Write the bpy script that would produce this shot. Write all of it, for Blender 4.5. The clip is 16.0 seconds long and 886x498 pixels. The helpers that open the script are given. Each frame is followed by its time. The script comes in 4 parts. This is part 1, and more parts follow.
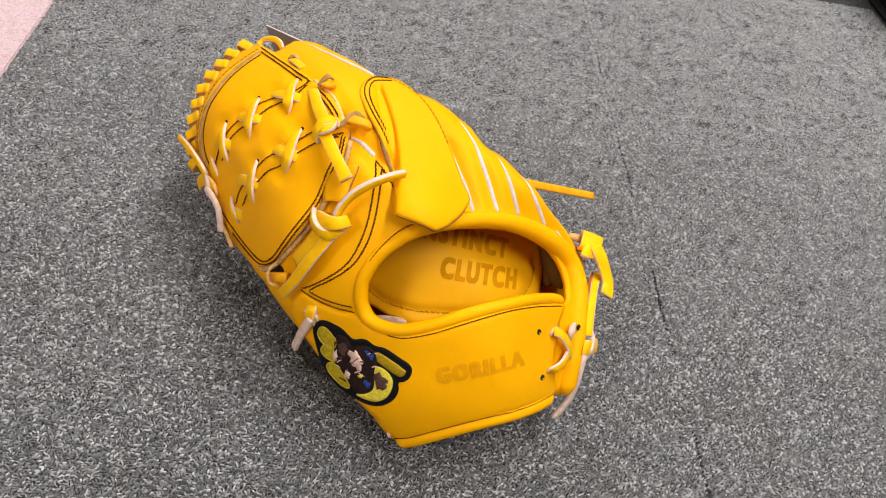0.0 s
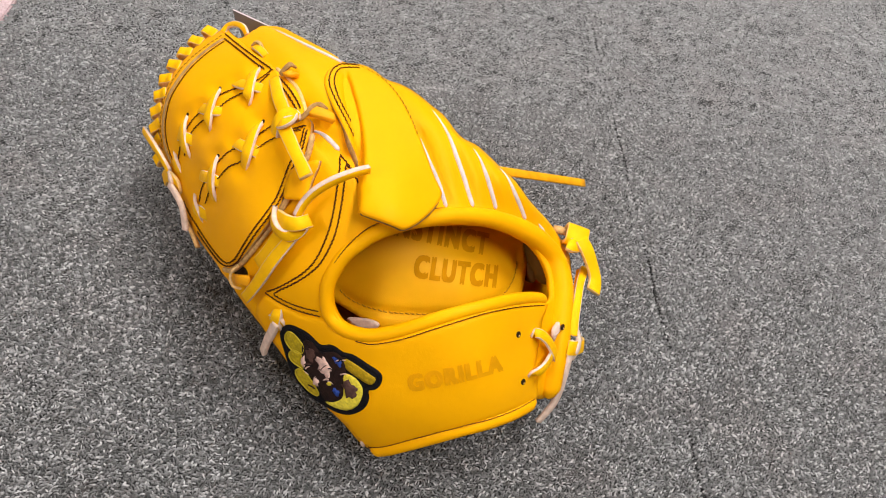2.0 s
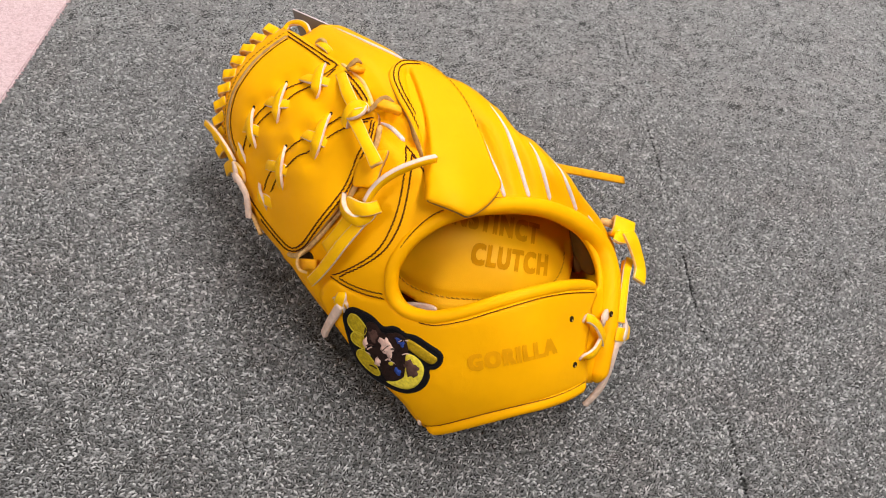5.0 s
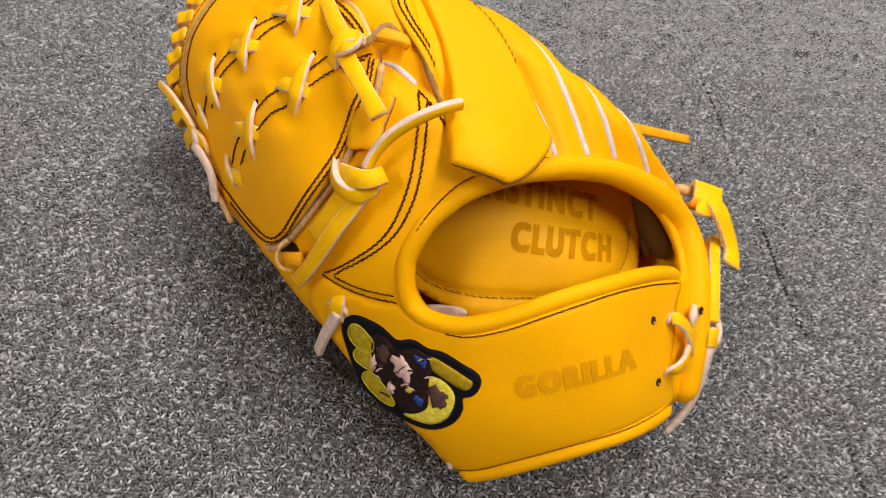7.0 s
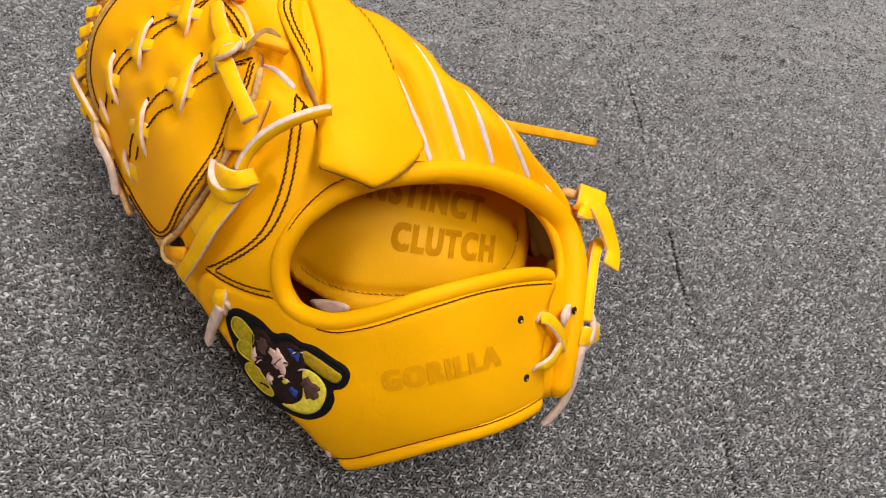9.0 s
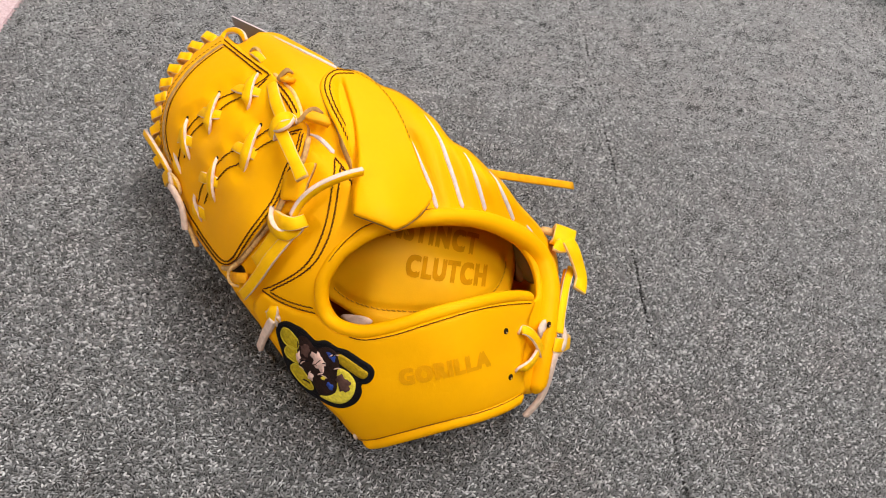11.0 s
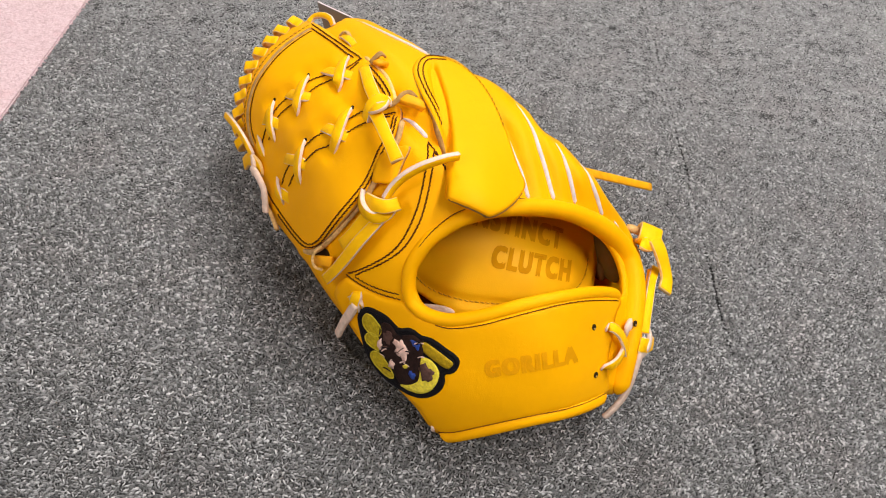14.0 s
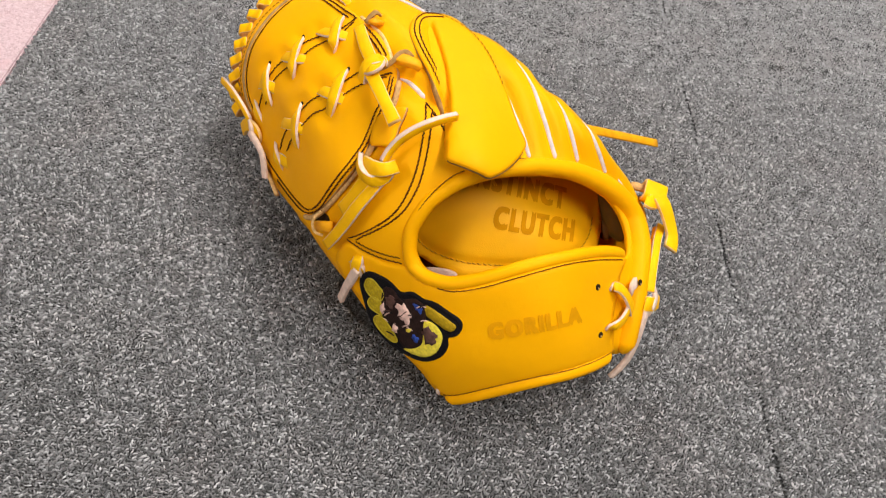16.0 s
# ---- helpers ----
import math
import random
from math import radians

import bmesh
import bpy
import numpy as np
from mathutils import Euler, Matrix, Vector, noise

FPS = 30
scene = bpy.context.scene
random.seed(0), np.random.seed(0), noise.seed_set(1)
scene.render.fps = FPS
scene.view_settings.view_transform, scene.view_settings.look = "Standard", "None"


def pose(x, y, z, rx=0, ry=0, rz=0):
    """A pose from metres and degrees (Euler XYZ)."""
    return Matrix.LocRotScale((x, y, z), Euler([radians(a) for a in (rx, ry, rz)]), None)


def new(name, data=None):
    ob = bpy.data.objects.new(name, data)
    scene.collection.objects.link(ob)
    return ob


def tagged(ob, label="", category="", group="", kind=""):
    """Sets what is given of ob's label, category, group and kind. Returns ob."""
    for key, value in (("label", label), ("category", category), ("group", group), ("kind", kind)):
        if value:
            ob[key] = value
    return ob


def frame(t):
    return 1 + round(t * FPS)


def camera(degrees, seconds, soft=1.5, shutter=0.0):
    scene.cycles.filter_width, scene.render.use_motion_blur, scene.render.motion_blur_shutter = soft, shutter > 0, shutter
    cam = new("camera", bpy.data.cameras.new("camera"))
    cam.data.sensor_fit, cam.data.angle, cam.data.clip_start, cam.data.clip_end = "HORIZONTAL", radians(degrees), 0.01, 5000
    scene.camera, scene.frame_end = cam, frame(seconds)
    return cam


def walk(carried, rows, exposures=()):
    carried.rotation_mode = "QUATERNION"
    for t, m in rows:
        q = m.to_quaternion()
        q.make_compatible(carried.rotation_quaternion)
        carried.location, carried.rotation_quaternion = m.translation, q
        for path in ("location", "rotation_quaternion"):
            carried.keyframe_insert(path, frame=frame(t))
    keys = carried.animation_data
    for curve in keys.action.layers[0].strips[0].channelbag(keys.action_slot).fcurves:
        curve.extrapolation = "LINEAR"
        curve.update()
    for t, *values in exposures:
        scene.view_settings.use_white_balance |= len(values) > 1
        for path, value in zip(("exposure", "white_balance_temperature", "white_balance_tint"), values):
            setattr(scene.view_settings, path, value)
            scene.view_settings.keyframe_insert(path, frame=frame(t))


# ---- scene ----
cam = camera(59.3, 16.0, soft=1.0, shutter=0.4)
METRES, EYE, TILT, LEAN, TURN = 0.58, 0.4435, -45.69, -9.86, 0.0
ROWS = [
    (0.0, 0.0, 0.0, 0.0, 0.0, 0.0, -0.0),
    (0.5, -0.0036, -0.001, 0.0013, 0.06, -0.5, 0.45),
    (1.0, 0.0043, -0.0047, 0.0108, 0.27, -1.02, 0.87),
    (1.5, 0.0432, 0.0243, 0.0406, 0.72, -1.51, 1.03),
    (2.0, 0.0415, 0.0497, 0.0206, 1.08, -1.72, 0.91),
    (2.5, 0.0055, 0.0113, -0.0045, 1.29, -1.56, 0.52),
    (3.0, -0.0115, 0.0038, -0.0074, 1.54, -1.46, 0.13),
    (3.5, -0.0099, 0.0022, -0.003, 1.71, -1.25, -0.05),
    (6.0, -0.0149, 0.0356, 0.0119, 0.97, -1.17, 0.92),
    (6.5, -0.0089, 0.1151, 0.0005, 1.24, -1.31, 1.69),
    (7.0, -0.0344, 0.2193, -0.0083, 1.94, -1.77, 2.35),
    (7.5, -0.0136, 0.2767, 0.0055, 2.41, -2.09, 2.57),
    (8.0, 0.0389, 0.2749, 0.014, 2.46, -2.63, 2.3),
    (8.5, 0.0372, 0.2162, -0.003, 1.67, -2.86, 1.7),
    (9.0, 0.0496, 0.1969, 0.0009, 0.93, -2.89, 1.06),
    (9.5, 0.0414, 0.1499, 0.0057, 0.27, -2.63, 0.51),
    (12.0, 0.0412, -0.0099, 0.0256, 1.49, -1.18, 0.82),
    (12.5, 0.0, 0.0208, 0.0069, 2.07, -1.07, 0.07),
    (13.0, -0.0176, 0.0403, 0.0048, 2.52, -0.95, -0.92),
    (13.5, -0.0134, 0.0346, 0.0005, 2.79, -0.79, -1.51),
    (14.0, -0.013, 0.0347, -0.0046, 2.86, -0.67, -1.68),
    (14.5, -0.0251, 0.0515, 0.0106, 2.86, -0.67, -1.64),
    (15.0, -0.0208, 0.0415, 0.0089, 2.96, -0.93, -1.52),
    (15.5, -0.0116, 0.0437, 0.0016, 3.24, -1.92, -1.13),
    (16.0, -0.0039, 0.0439, -0.0035, 3.63, -3.53, -0.41),
]
# a little darker while the glove fills the view
EXPOSURES = [(0.0, 0.08), (6.0, 0.08), (7.2, -0.06), (8.6, -0.06), (9.7, 0.03), (12.0, 0.08), (16.0, 0.08)]
walk(cam, [(t, pose(0, 0, EYE, TILT, LEAN, TURN) @ pose(METRES * x, METRES * y, METRES * z, 90 + pitch, roll, yaw)) for t, x, y, z, yaw, pitch, roll in ROWS], EXPOSURES)

# ---------------------------------------------------------------- light
world = bpy.data.worlds.new("room_air")
scene.world = world
world.use_nodes = True
world.node_tree.nodes["Background"].inputs[0].default_value = (0.9, 0.95, 1.0, 1)
world.node_tree.nodes["Background"].inputs[1].default_value = 0.02


def ceiling_lamp(x, y, sx, sy, watts):
    """A fluorescent ceiling panel, unseen and added: an area lamp just under its diffuser."""
    data = bpy.data.lights.new("panel_light", "AREA")
    data.shape, data.size, data.size_y, data.energy, data.color = "RECTANGLE", sx, sy, watts, (1.0, 0.972, 0.935)
    lamp = new("panel_light", data)
    lamp.matrix_world = pose(x, y, 2.55)
    return lamp


# assumed panels, never in view; places and watts fitted to the wanted brightness
PANELS = [(0.9, 0.75, 0.6, 1.2, 50), (0.9, -0.9, 0.6, 1.2, 40), (-2.3, -1.7, 0.6, 1.2, 60), (-0.5, 2.65, 0.6, 1.2, 50)]
for px_, py_, sx_, sy_, watts_ in PANELS:
    ceiling_lamp(px_, py_, sx_, sy_, watts_)


# ---------------------------------------------------------------- materials
def material(name, colour, rough, spread=0.12, scale=40.0, fine=900.0, bump=0.15, metal=0.0, spec=0.5, cells=False, sheen=0.0, second=None, wrinkle=0.0):
    """Base colour varied at two scales, with fine relief."""
    m = bpy.data.materials.new(name)
    m.use_nodes = True
    t = m.node_tree
    b = t.nodes["Principled BSDF"]
    b.inputs["Roughness"].default_value = rough
    b.inputs["Metallic"].default_value = metal
    b.inputs["Specular IOR Level"].default_value = spec
    if sheen:
        b.inputs["Sheen Weight"].default_value = sheen
    co = t.nodes.new("ShaderNodeTexCoord")
    big = t.nodes.new("ShaderNodeTexNoise")
    big.inputs["Scale"].default_value, big.inputs["Detail"].default_value = scale, 4
    small = t.nodes.new("ShaderNodeTexVoronoi" if cells else "ShaderNodeTexNoise")
    small.inputs["Scale"].default_value = fine
    t.links.new(co.outputs["Object"], big.inputs["Vector"])
    t.links.new(co.outputs["Object"], small.inputs["Vector"])
    ramp = t.nodes.new("ShaderNodeValToRGB")
    low = [c * (1 - spread) for c in colour]
    high = second or [min(1, c * (1 + spread)) for c in colour]
    ramp.color_ramp.elements[0].position, ramp.color_ramp.elements[0].color = 0.3, (*low, 1)
    ramp.color_ramp.elements[1].position, ramp.color_ramp.elements[1].color = 0.7, (*high, 1)
    t.links.new(big.outputs[0], ramp.inputs[0])
    t.links.new(ramp.outputs[0], b.inputs["Base Color"])
    rr = t.nodes.new("ShaderNodeMapRange")
    rr.inputs["To Min"].default_value, rr.inputs["To Max"].default_value = rough * 0.85, min(1, rough * 1.2)
    t.links.new(big.outputs[0], rr.inputs["Value"])
    t.links.new(rr.outputs[0], b.inputs["Roughness"])
    bp = t.nodes.new("ShaderNodeBump")
    bp.inputs["Strength"].default_value, bp.inputs["Distance"].default_value = bump, 0.0006
    t.links.new(small.outputs[0], bp.inputs["Height"])
    if wrinkle:
        soft_ = t.nodes.new("ShaderNodeTexNoise")
        soft_.inputs["Scale"].default_value, soft_.inputs["Detail"].default_value, soft_.inputs["Distortion"].default_value = 150, 5, 0.8
        t.links.new(co.outputs["Object"], soft_.inputs["Vector"])
        b2 = t.nodes.new("ShaderNodeBump")
        b2.inputs["Strength"].default_value, b2.inputs["Distance"].default_value = wrinkle, 0.0015
        t.links.new(soft_.outputs[0], b2.inputs["Height"])
        t.links.new(b2.outputs[0], bp.inputs["Normal"])
    t.links.new(bp.outputs[0], b.inputs["Normal"])
    return m


def carpet_material(name, dark, mid, light, warm):
    m = bpy.data.materials.new(name)
    m.use_nodes = True
    t = m.node_tree
    b = t.nodes["Principled BSDF"]
    b.inputs["Roughness"].default_value, b.inputs["Specular IOR Level"].default_value = 0.95, 0.1
    co = t.nodes.new("ShaderNodeTexCoord")
    # fibres: short worms of mixed yarn
    warp = t.nodes.new("ShaderNodeTexNoise")
    warp.inputs["Scale"].default_value = 260
    mixv = t.nodes.new("ShaderNodeMixRGB")
    mixv.inputs[0].default_value = 0.006
    t.links.new(co.outputs["Object"], warp.inputs["Vector"])
    t.links.new(co.outputs["Object"], mixv.inputs[1])
    t.links.new(warp.outputs["Color"], mixv.inputs[2])
    yarn = t.nodes.new("ShaderNodeTexNoise")
    yarn.inputs["Scale"].default_value, yarn.inputs["Detail"].default_value, yarn.inputs["Roughness"].default_value = 460, 3, 0.7
    yarn.inputs["Distortion"].default_value = 0.5
    t.links.new(mixv.outputs[0], yarn.inputs["Vector"])
    ramp = t.nodes.new("ShaderNodeValToRGB")
    e = ramp.color_ramp.elements
    e[0].position, e[0].color = 0.38, (*dark, 1)
    e[1].position, e[1].color = 0.64, (*light, 1)
    k = e.new(0.5)
    k.color = (*mid, 1)
    t.links.new(yarn.outputs[0], ramp.inputs[0])
    # sparse warm flecks and large soft patches of wear
    fleck = t.nodes.new("ShaderNodeTexNoise")
    fleck.inputs["Scale"].default_value, fleck.inputs["Detail"].default_value = 38, 2
    fr = t.nodes.new("ShaderNodeMapRange")
    fr.inputs["From Min"].default_value, fr.inputs["From Max"].default_value = 0.62, 0.75
    fr.inputs["To Max"].default_value = 0.55
    t.links.new(co.outputs["Object"], fleck.inputs["Vector"])
    t.links.new(fleck.outputs[0], fr.inputs["Value"])
    tint = t.nodes.new("ShaderNodeMixRGB")
    tint.blend_type = "MULTIPLY"
    tint.inputs[2].default_value = (*warm, 1)
    t.links.new(fr.outputs[0], tint.inputs[0])
    t.links.new(ramp.outputs[0], tint.inputs[1])
    wear = t.nodes.new("ShaderNodeTexNoise")
    wear.inputs["Scale"].default_value = 7
    wr = t.nodes.new("ShaderNodeMapRange")
    wr.inputs["To Min"].default_value, wr.inputs["To Max"].default_value = 0.86, 1.14
    t.links.new(co.outputs["Object"], wear.inputs["Vector"])
    t.links.new(wear.outputs[0], wr.inputs["Value"])
    fin = t.nodes.new("ShaderNodeMixRGB")
    fin.blend_type, fin.inputs[0].default_value = "MULTIPLY", 1
    t.links.new(tint.outputs[0], fin.inputs[1])
    t.links.new(wr.outputs[0], fin.inputs[2])
    t.links.new(fin.outputs[0], b.inputs["Base Color"])
    bp = t.nodes.new("ShaderNodeBump")
    bp.inputs["Strength"].default_value, bp.inputs["Distance"].default_value = 1.0, 0.0025
    t.links.new(yarn.outputs[0], bp.inputs["Height"])
    t.links.new(bp.outputs[0], b.inputs["Normal"])
    return m


def loop_material(name, shades, coat):
    """Yarn loops: each one its own shade of grey, a little glossy, with faint warm patches."""
    m = bpy.data.materials.new(name)
    m.use_nodes = True
    t = m.node_tree
    b = t.nodes["Principled BSDF"]
    b.inputs["Roughness"].default_value, b.inputs["Specular IOR Level"].default_value = 0.36, 1.0
    b.inputs["Coat Weight"].default_value, b.inputs["Coat Roughness"].default_value, b.inputs["Coat IOR"].default_value = coat, 0.3, 1.6
    geo = t.nodes.new("ShaderNodeNewGeometry")
    ramp = t.nodes.new("ShaderNodeValToRGB")
    e = ramp.color_ramp.elements
    for k, (at, c) in enumerate(zip((0.0, 1.0, 0.3, 0.65, 0.87), shades)):
        spot = e[k] if k < 2 else e.new(at)
        spot.position, spot.color = at, (c, c * 0.985, c, 1)
    t.links.new(geo.outputs["Random Per Island"], ramp.inputs[0])
    co = t.nodes.new("ShaderNodeTexCoord")
    patch = t.nodes.new("ShaderNodeTexNoise")
    patch.inputs["Scale"].default_value, patch.inputs["Detail"].default_value = 18, 4
    t.links.new(co.outputs["Object"], patch.inputs["Vector"])
    fr = t.nodes.new("ShaderNodeMapRange")
    fr.inputs["From Min"].default_value, fr.inputs["From Max"].default_value, fr.inputs["To Max"].default_value = 0.5, 0.8, 0.4
    t.links.new(patch.outputs[0], fr.inputs["Value"])
    tint = t.nodes.new("ShaderNodeMixRGB")
    tint.blend_type = "MULTIPLY"
    tint.inputs[2].default_value = (1.0, 0.84, 0.80, 1)
    t.links.new(fr.outputs[0], tint.inputs[0])
    t.links.new(ramp.outputs[0], tint.inputs[1])
    t.links.new(tint.outputs[0], b.inputs["Base Color"])
    hair = t.nodes.new("ShaderNodeTexNoise")
    hair.inputs["Scale"].default_value = 2200
    t.links.new(co.outputs["Object"], hair.inputs["Vector"])
    bp = t.nodes.new("ShaderNodeBump")
    bp.inputs["Strength"].default_value, bp.inputs["Distance"].default_value = 0.6, 0.0004
    t.links.new(hair.outputs[0], bp.inputs["Height"])
    t.links.new(bp.outputs[0], b.inputs["Normal"])
    return m


LEATHER = material("yellow_leather", (0.92, 0.415, 0.0008), 0.5, 0.05, 22, 1500, 0.10, cells=True, spec=0.06, wrinkle=0.16)
LINING = material("lining_leather", (0.82, 0.40, 0.001), 0.55, 0.08, 30, 1300, 0.10, cells=True, spec=0.2)
STAMP = material("stamped_leather", (0.56, 0.235, 0.001), 0.7, 0.1, 120, 1600, 0.2, spec=0.05)
STAMP_SOFT = material("pressed_leather", (0.77, 0.325, 0.001), 0.6, 0.08, 120, 1600, 0.2, spec=0.08)
LACE = material("yellow_rawhide", (0.95, 0.49, 0.002), 0.5, 0.1, 90, 1700, 0.25, spec=0.08)
RAW = material("raw_leather_edge", (0.60, 0.36, 0.14), 0.9, 0.25, 420, 1800, 0.7, spec=0.08)
PALE = material("pale_rawhide", (0.76, 0.565, 0.455), 0.85, 0.12, 300, 1900, 0.5, spec=0.1)
TANEDGE = material("tan_cut_edge", (0.80, 0.52, 0.20), 0.8, 0.15, 300, 1900, 0.5, spec=0.1)
ORANGE = material("orange_rawhide", (0.92, 0.39, 0.006), 0.5, 0.12, 140, 1500, 0.25, spec=0.15)
WHITE = material("white_binding", (0.64, 0.55, 0.56), 0.7, 0.1, 200, 1600, 0.2)
RAW_DARK = material("brown_cut_edge", (0.27, 0.14, 0.05), 0.95, 0.3, 420, 1800, 0.8, spec=0.02)
WELT = material("tan_welt", (0.42, 0.24, 0.085), 0.85, 0.25, 300, 1500, 0.4, spec=0.08)
# tan leather with the opening's shade mixed into the base colour
STALL = material("shaded_tan_leather", (0.15, 0.068, 0.008), 0.7, 0.2, 60, 1300, 0.15, spec=0.1)
# yellow leather inside the glove, its shade put into a dark brown
HOLLOW = material("shade_darkened_leather", (0.16, 0.07, 0.015), 0.7, 0.25, 60, 1300, 0.15, spec=0.1)
THREAD = material("dark_brown_thread", (0.085, 0.022, 0.006), 0.7, 0.3, 500, 2500, 0.4, spec=0.1)
THREAD_Y = material("mustard_thread", (0.40, 0.20, 0.01), 0.7, 0.3, 500, 2500, 0.4, spec=0.1)
DARK = material("dark_hole", (0.03, 0.016, 0.006), 0.85, 0.3, 200, 1500, 0.2, spec=0.05)
BLACK = material("black_embroidery", (0.007, 0.006, 0.008), 0.75, 0.4, 500, 2200, 0.8, spec=0.12)
OLIVE = material("olive_yellow_embroidery", (0.47, 0.34, 0.012), 0.6, 0.25, 600, 2200, 0.8, spec=0.12)
GOLD = material("gold_brown_embroidery", (0.42, 0.27, 0.008), 0.6, 0.25, 600, 2200, 0.8, spec=0.12)
MUSTARD = material("mustard_embroidery", (0.60, 0.46, 0.03), 0.6, 0.2, 600, 2200, 0.8, spec=0.12)
LEMON = material("lemon_embroidery", (0.85, 0.68, 0.06), 0.6, 0.2, 600, 2200, 0.8, spec=0.12)
BROWN = material("brown_embroidery", (0.022, 0.010, 0.008), 0.7, 0.5, 420, 2200, 0.8, spec=0.12)
TAN = material("tan_embroidery", (0.10, 0.05, 0.04), 0.7, 0.3, 500, 2200, 0.8, spec=0.12)
SKIN = material("pale_pink_embroidery", (0.75, 0.5, 0.42), 0.7, 0.2, 500, 2200, 0.8, spec=0.12)
BLUE = material("blue_embroidery", (0.03, 0.07, 0.32), 0.6, 0.3, 500, 2200, 0.8, spec=0.12)
CARD = material("grey_card", (0.16, 0.155, 0.15), 0.5, 0.08, 90, 900, 0.05)
# ground under the loops, darkened to paint shade into the gaps
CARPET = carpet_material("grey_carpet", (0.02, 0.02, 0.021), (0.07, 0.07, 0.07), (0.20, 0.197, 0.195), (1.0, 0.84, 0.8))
# outer tiles without loops, paler to match the pile's mean tone
CARPET_FAR = carpet_material("pale_grey_carpet", (0.045, 0.045, 0.046), (0.12, 0.119, 0.118), (0.27, 0.266, 0.263), (1.0, 0.84, 0.8))
PINK = carpet_material("pink_carpet", (0.66, 0.46, 0.48), (0.80, 0.58, 0.61), (0.88, 0.69, 0.72), (1.0, 0.9, 0.9))
# random greys; the palest are raised to paint sparkle on the yarn
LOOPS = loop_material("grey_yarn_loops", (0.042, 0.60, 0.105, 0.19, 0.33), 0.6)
# shades draw together with distance, imitating lens blur in the yarn colours
LOOPS_MID = loop_material("soft_focus_yarn_loops", (0.06, 0.53, 0.12, 0.192, 0.31), 0.55)
LOOPS_FAR = loop_material("far_soft_focus_yarn_loops", (0.10, 0.42, 0.155, 0.205, 0.275), 0.5)
PLASTER = material("grey_plaster", (0.16, 0.156, 0.152), 0.9, 0.05, 3, 300, 0.1)
TILE = material("ceiling_tile", (0.24, 0.24, 0.235), 0.9, 0.05, 5, 400, 0.1)
BLACK_PLASTIC = material("black_plastic", (0.012, 0.012, 0.014), 0.45, 0.3, 20, 900, 0.1)
GLOW = bpy.data.materials.new("panel_diffuser")
GLOW.use_nodes = True
GLOW.node_tree.nodes["Principled BSDF"].inputs["Emission Color"].default_value = (1, 0.97, 0.93, 1)
GLOW.node_tree.nodes["Principled BSDF"].inputs["Emission Strength"].default_value = 3.0


# ---------------------------------------------------------------- building helpers
def part(name, bm, mats, parent=None, label="", smooth=True):
    """Links a bmesh as one mesh object under a thing or under a part."""
    me = bpy.data.meshes.new(name)
    bmesh.ops.recalc_face_normals(bm, faces=bm.faces[:])
    bm.to_mesh(me)
    bm.free()
    for m in mats if isinstance(mats, (list, tuple)) else [mats]:
        me.materials.append(m)
    if smooth:
        for p in me.polygons:
            p.use_smooth = True
    ob = new(name, me)
    if parent is not None:
        ob.parent = parent
        root = parent if parent.parent is None else parent.parent
        me.transform(Matrix.Translation(-root.location))
    if label:
        ob["label"] = label
    return ob


def box_bm(x0, x1, y0, y1, z0, z1, bevel=0.0):
    bm = bmesh.new()
    bmesh.ops.create_cube(bm, size=1)
    for v in bm.verts:
        v.co = Vector(((x0 + x1) / 2 + v.co.x * (x1 - x0), (y0 + y1) / 2 + v.co.y * (y1 - y0), (z0 + z1) / 2 + v.co.z * (z1 - z0)))
    if bevel:
        bmesh.ops.bevel(bm, geom=bm.edges[:], offset=bevel, segments=2, affect="EDGES")
    return bm


# The glove is laid out on a slanted plane through its middle: u across, v up the slope, w out of it, all in mm.
MID, SLOPE = Vector((0.03, 0.33, 0.12)), 0.5 ** 0.5
DOME = {(0, 0): 22.6, (0, 1): -19.7, (0, 2): -33.5, (0, 3): -5.2, (0, 4): -10.6, (1, 0): 12.4, (1, 1): -49.4, (1, 2): 0.7, (1, 3): 3.4, (2, 0): -49.6, (2, 1): 10.7, (2, 2): -3.3, (3, 0): 4, (3, 1): 2.7, (4, 0): -4.2}


# Depth shifts fitted along the camera's sight lines, farther (+) or nearer (-): u, v and mm.
SIGHT_SHIFT = np.array([
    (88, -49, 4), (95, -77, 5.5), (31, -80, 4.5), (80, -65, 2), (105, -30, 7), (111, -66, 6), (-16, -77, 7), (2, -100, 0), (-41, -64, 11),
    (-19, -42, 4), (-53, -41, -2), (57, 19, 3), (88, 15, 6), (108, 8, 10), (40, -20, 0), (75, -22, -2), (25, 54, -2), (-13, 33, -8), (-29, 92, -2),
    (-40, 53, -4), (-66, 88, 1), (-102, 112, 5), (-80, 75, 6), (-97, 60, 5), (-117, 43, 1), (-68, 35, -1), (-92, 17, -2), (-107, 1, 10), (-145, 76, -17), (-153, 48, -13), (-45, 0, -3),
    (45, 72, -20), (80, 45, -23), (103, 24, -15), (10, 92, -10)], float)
VIEWPOINT, SOFT = np.array((-0.003, 0.0, 0.442)), 30.0


def closeness(u, v):
    return np.exp(-((np.asarray(u, float)[..., None] - SIGHT_SHIFT[:, 0]) ** 2 + (np.asarray(v, float)[..., None] - SIGHT_SHIFT[:, 1]) ** 2) / SOFT ** 2)


SIGHT_SHIFT_WEIGHT = np.linalg.solve(closeness(SIGHT_SHIFT[:, 0], SIGHT_SHIFT[:, 1]) + 0.15 * np.eye(len(SIGHT_SHIFT)), SIGHT_SHIFT[:, 2])


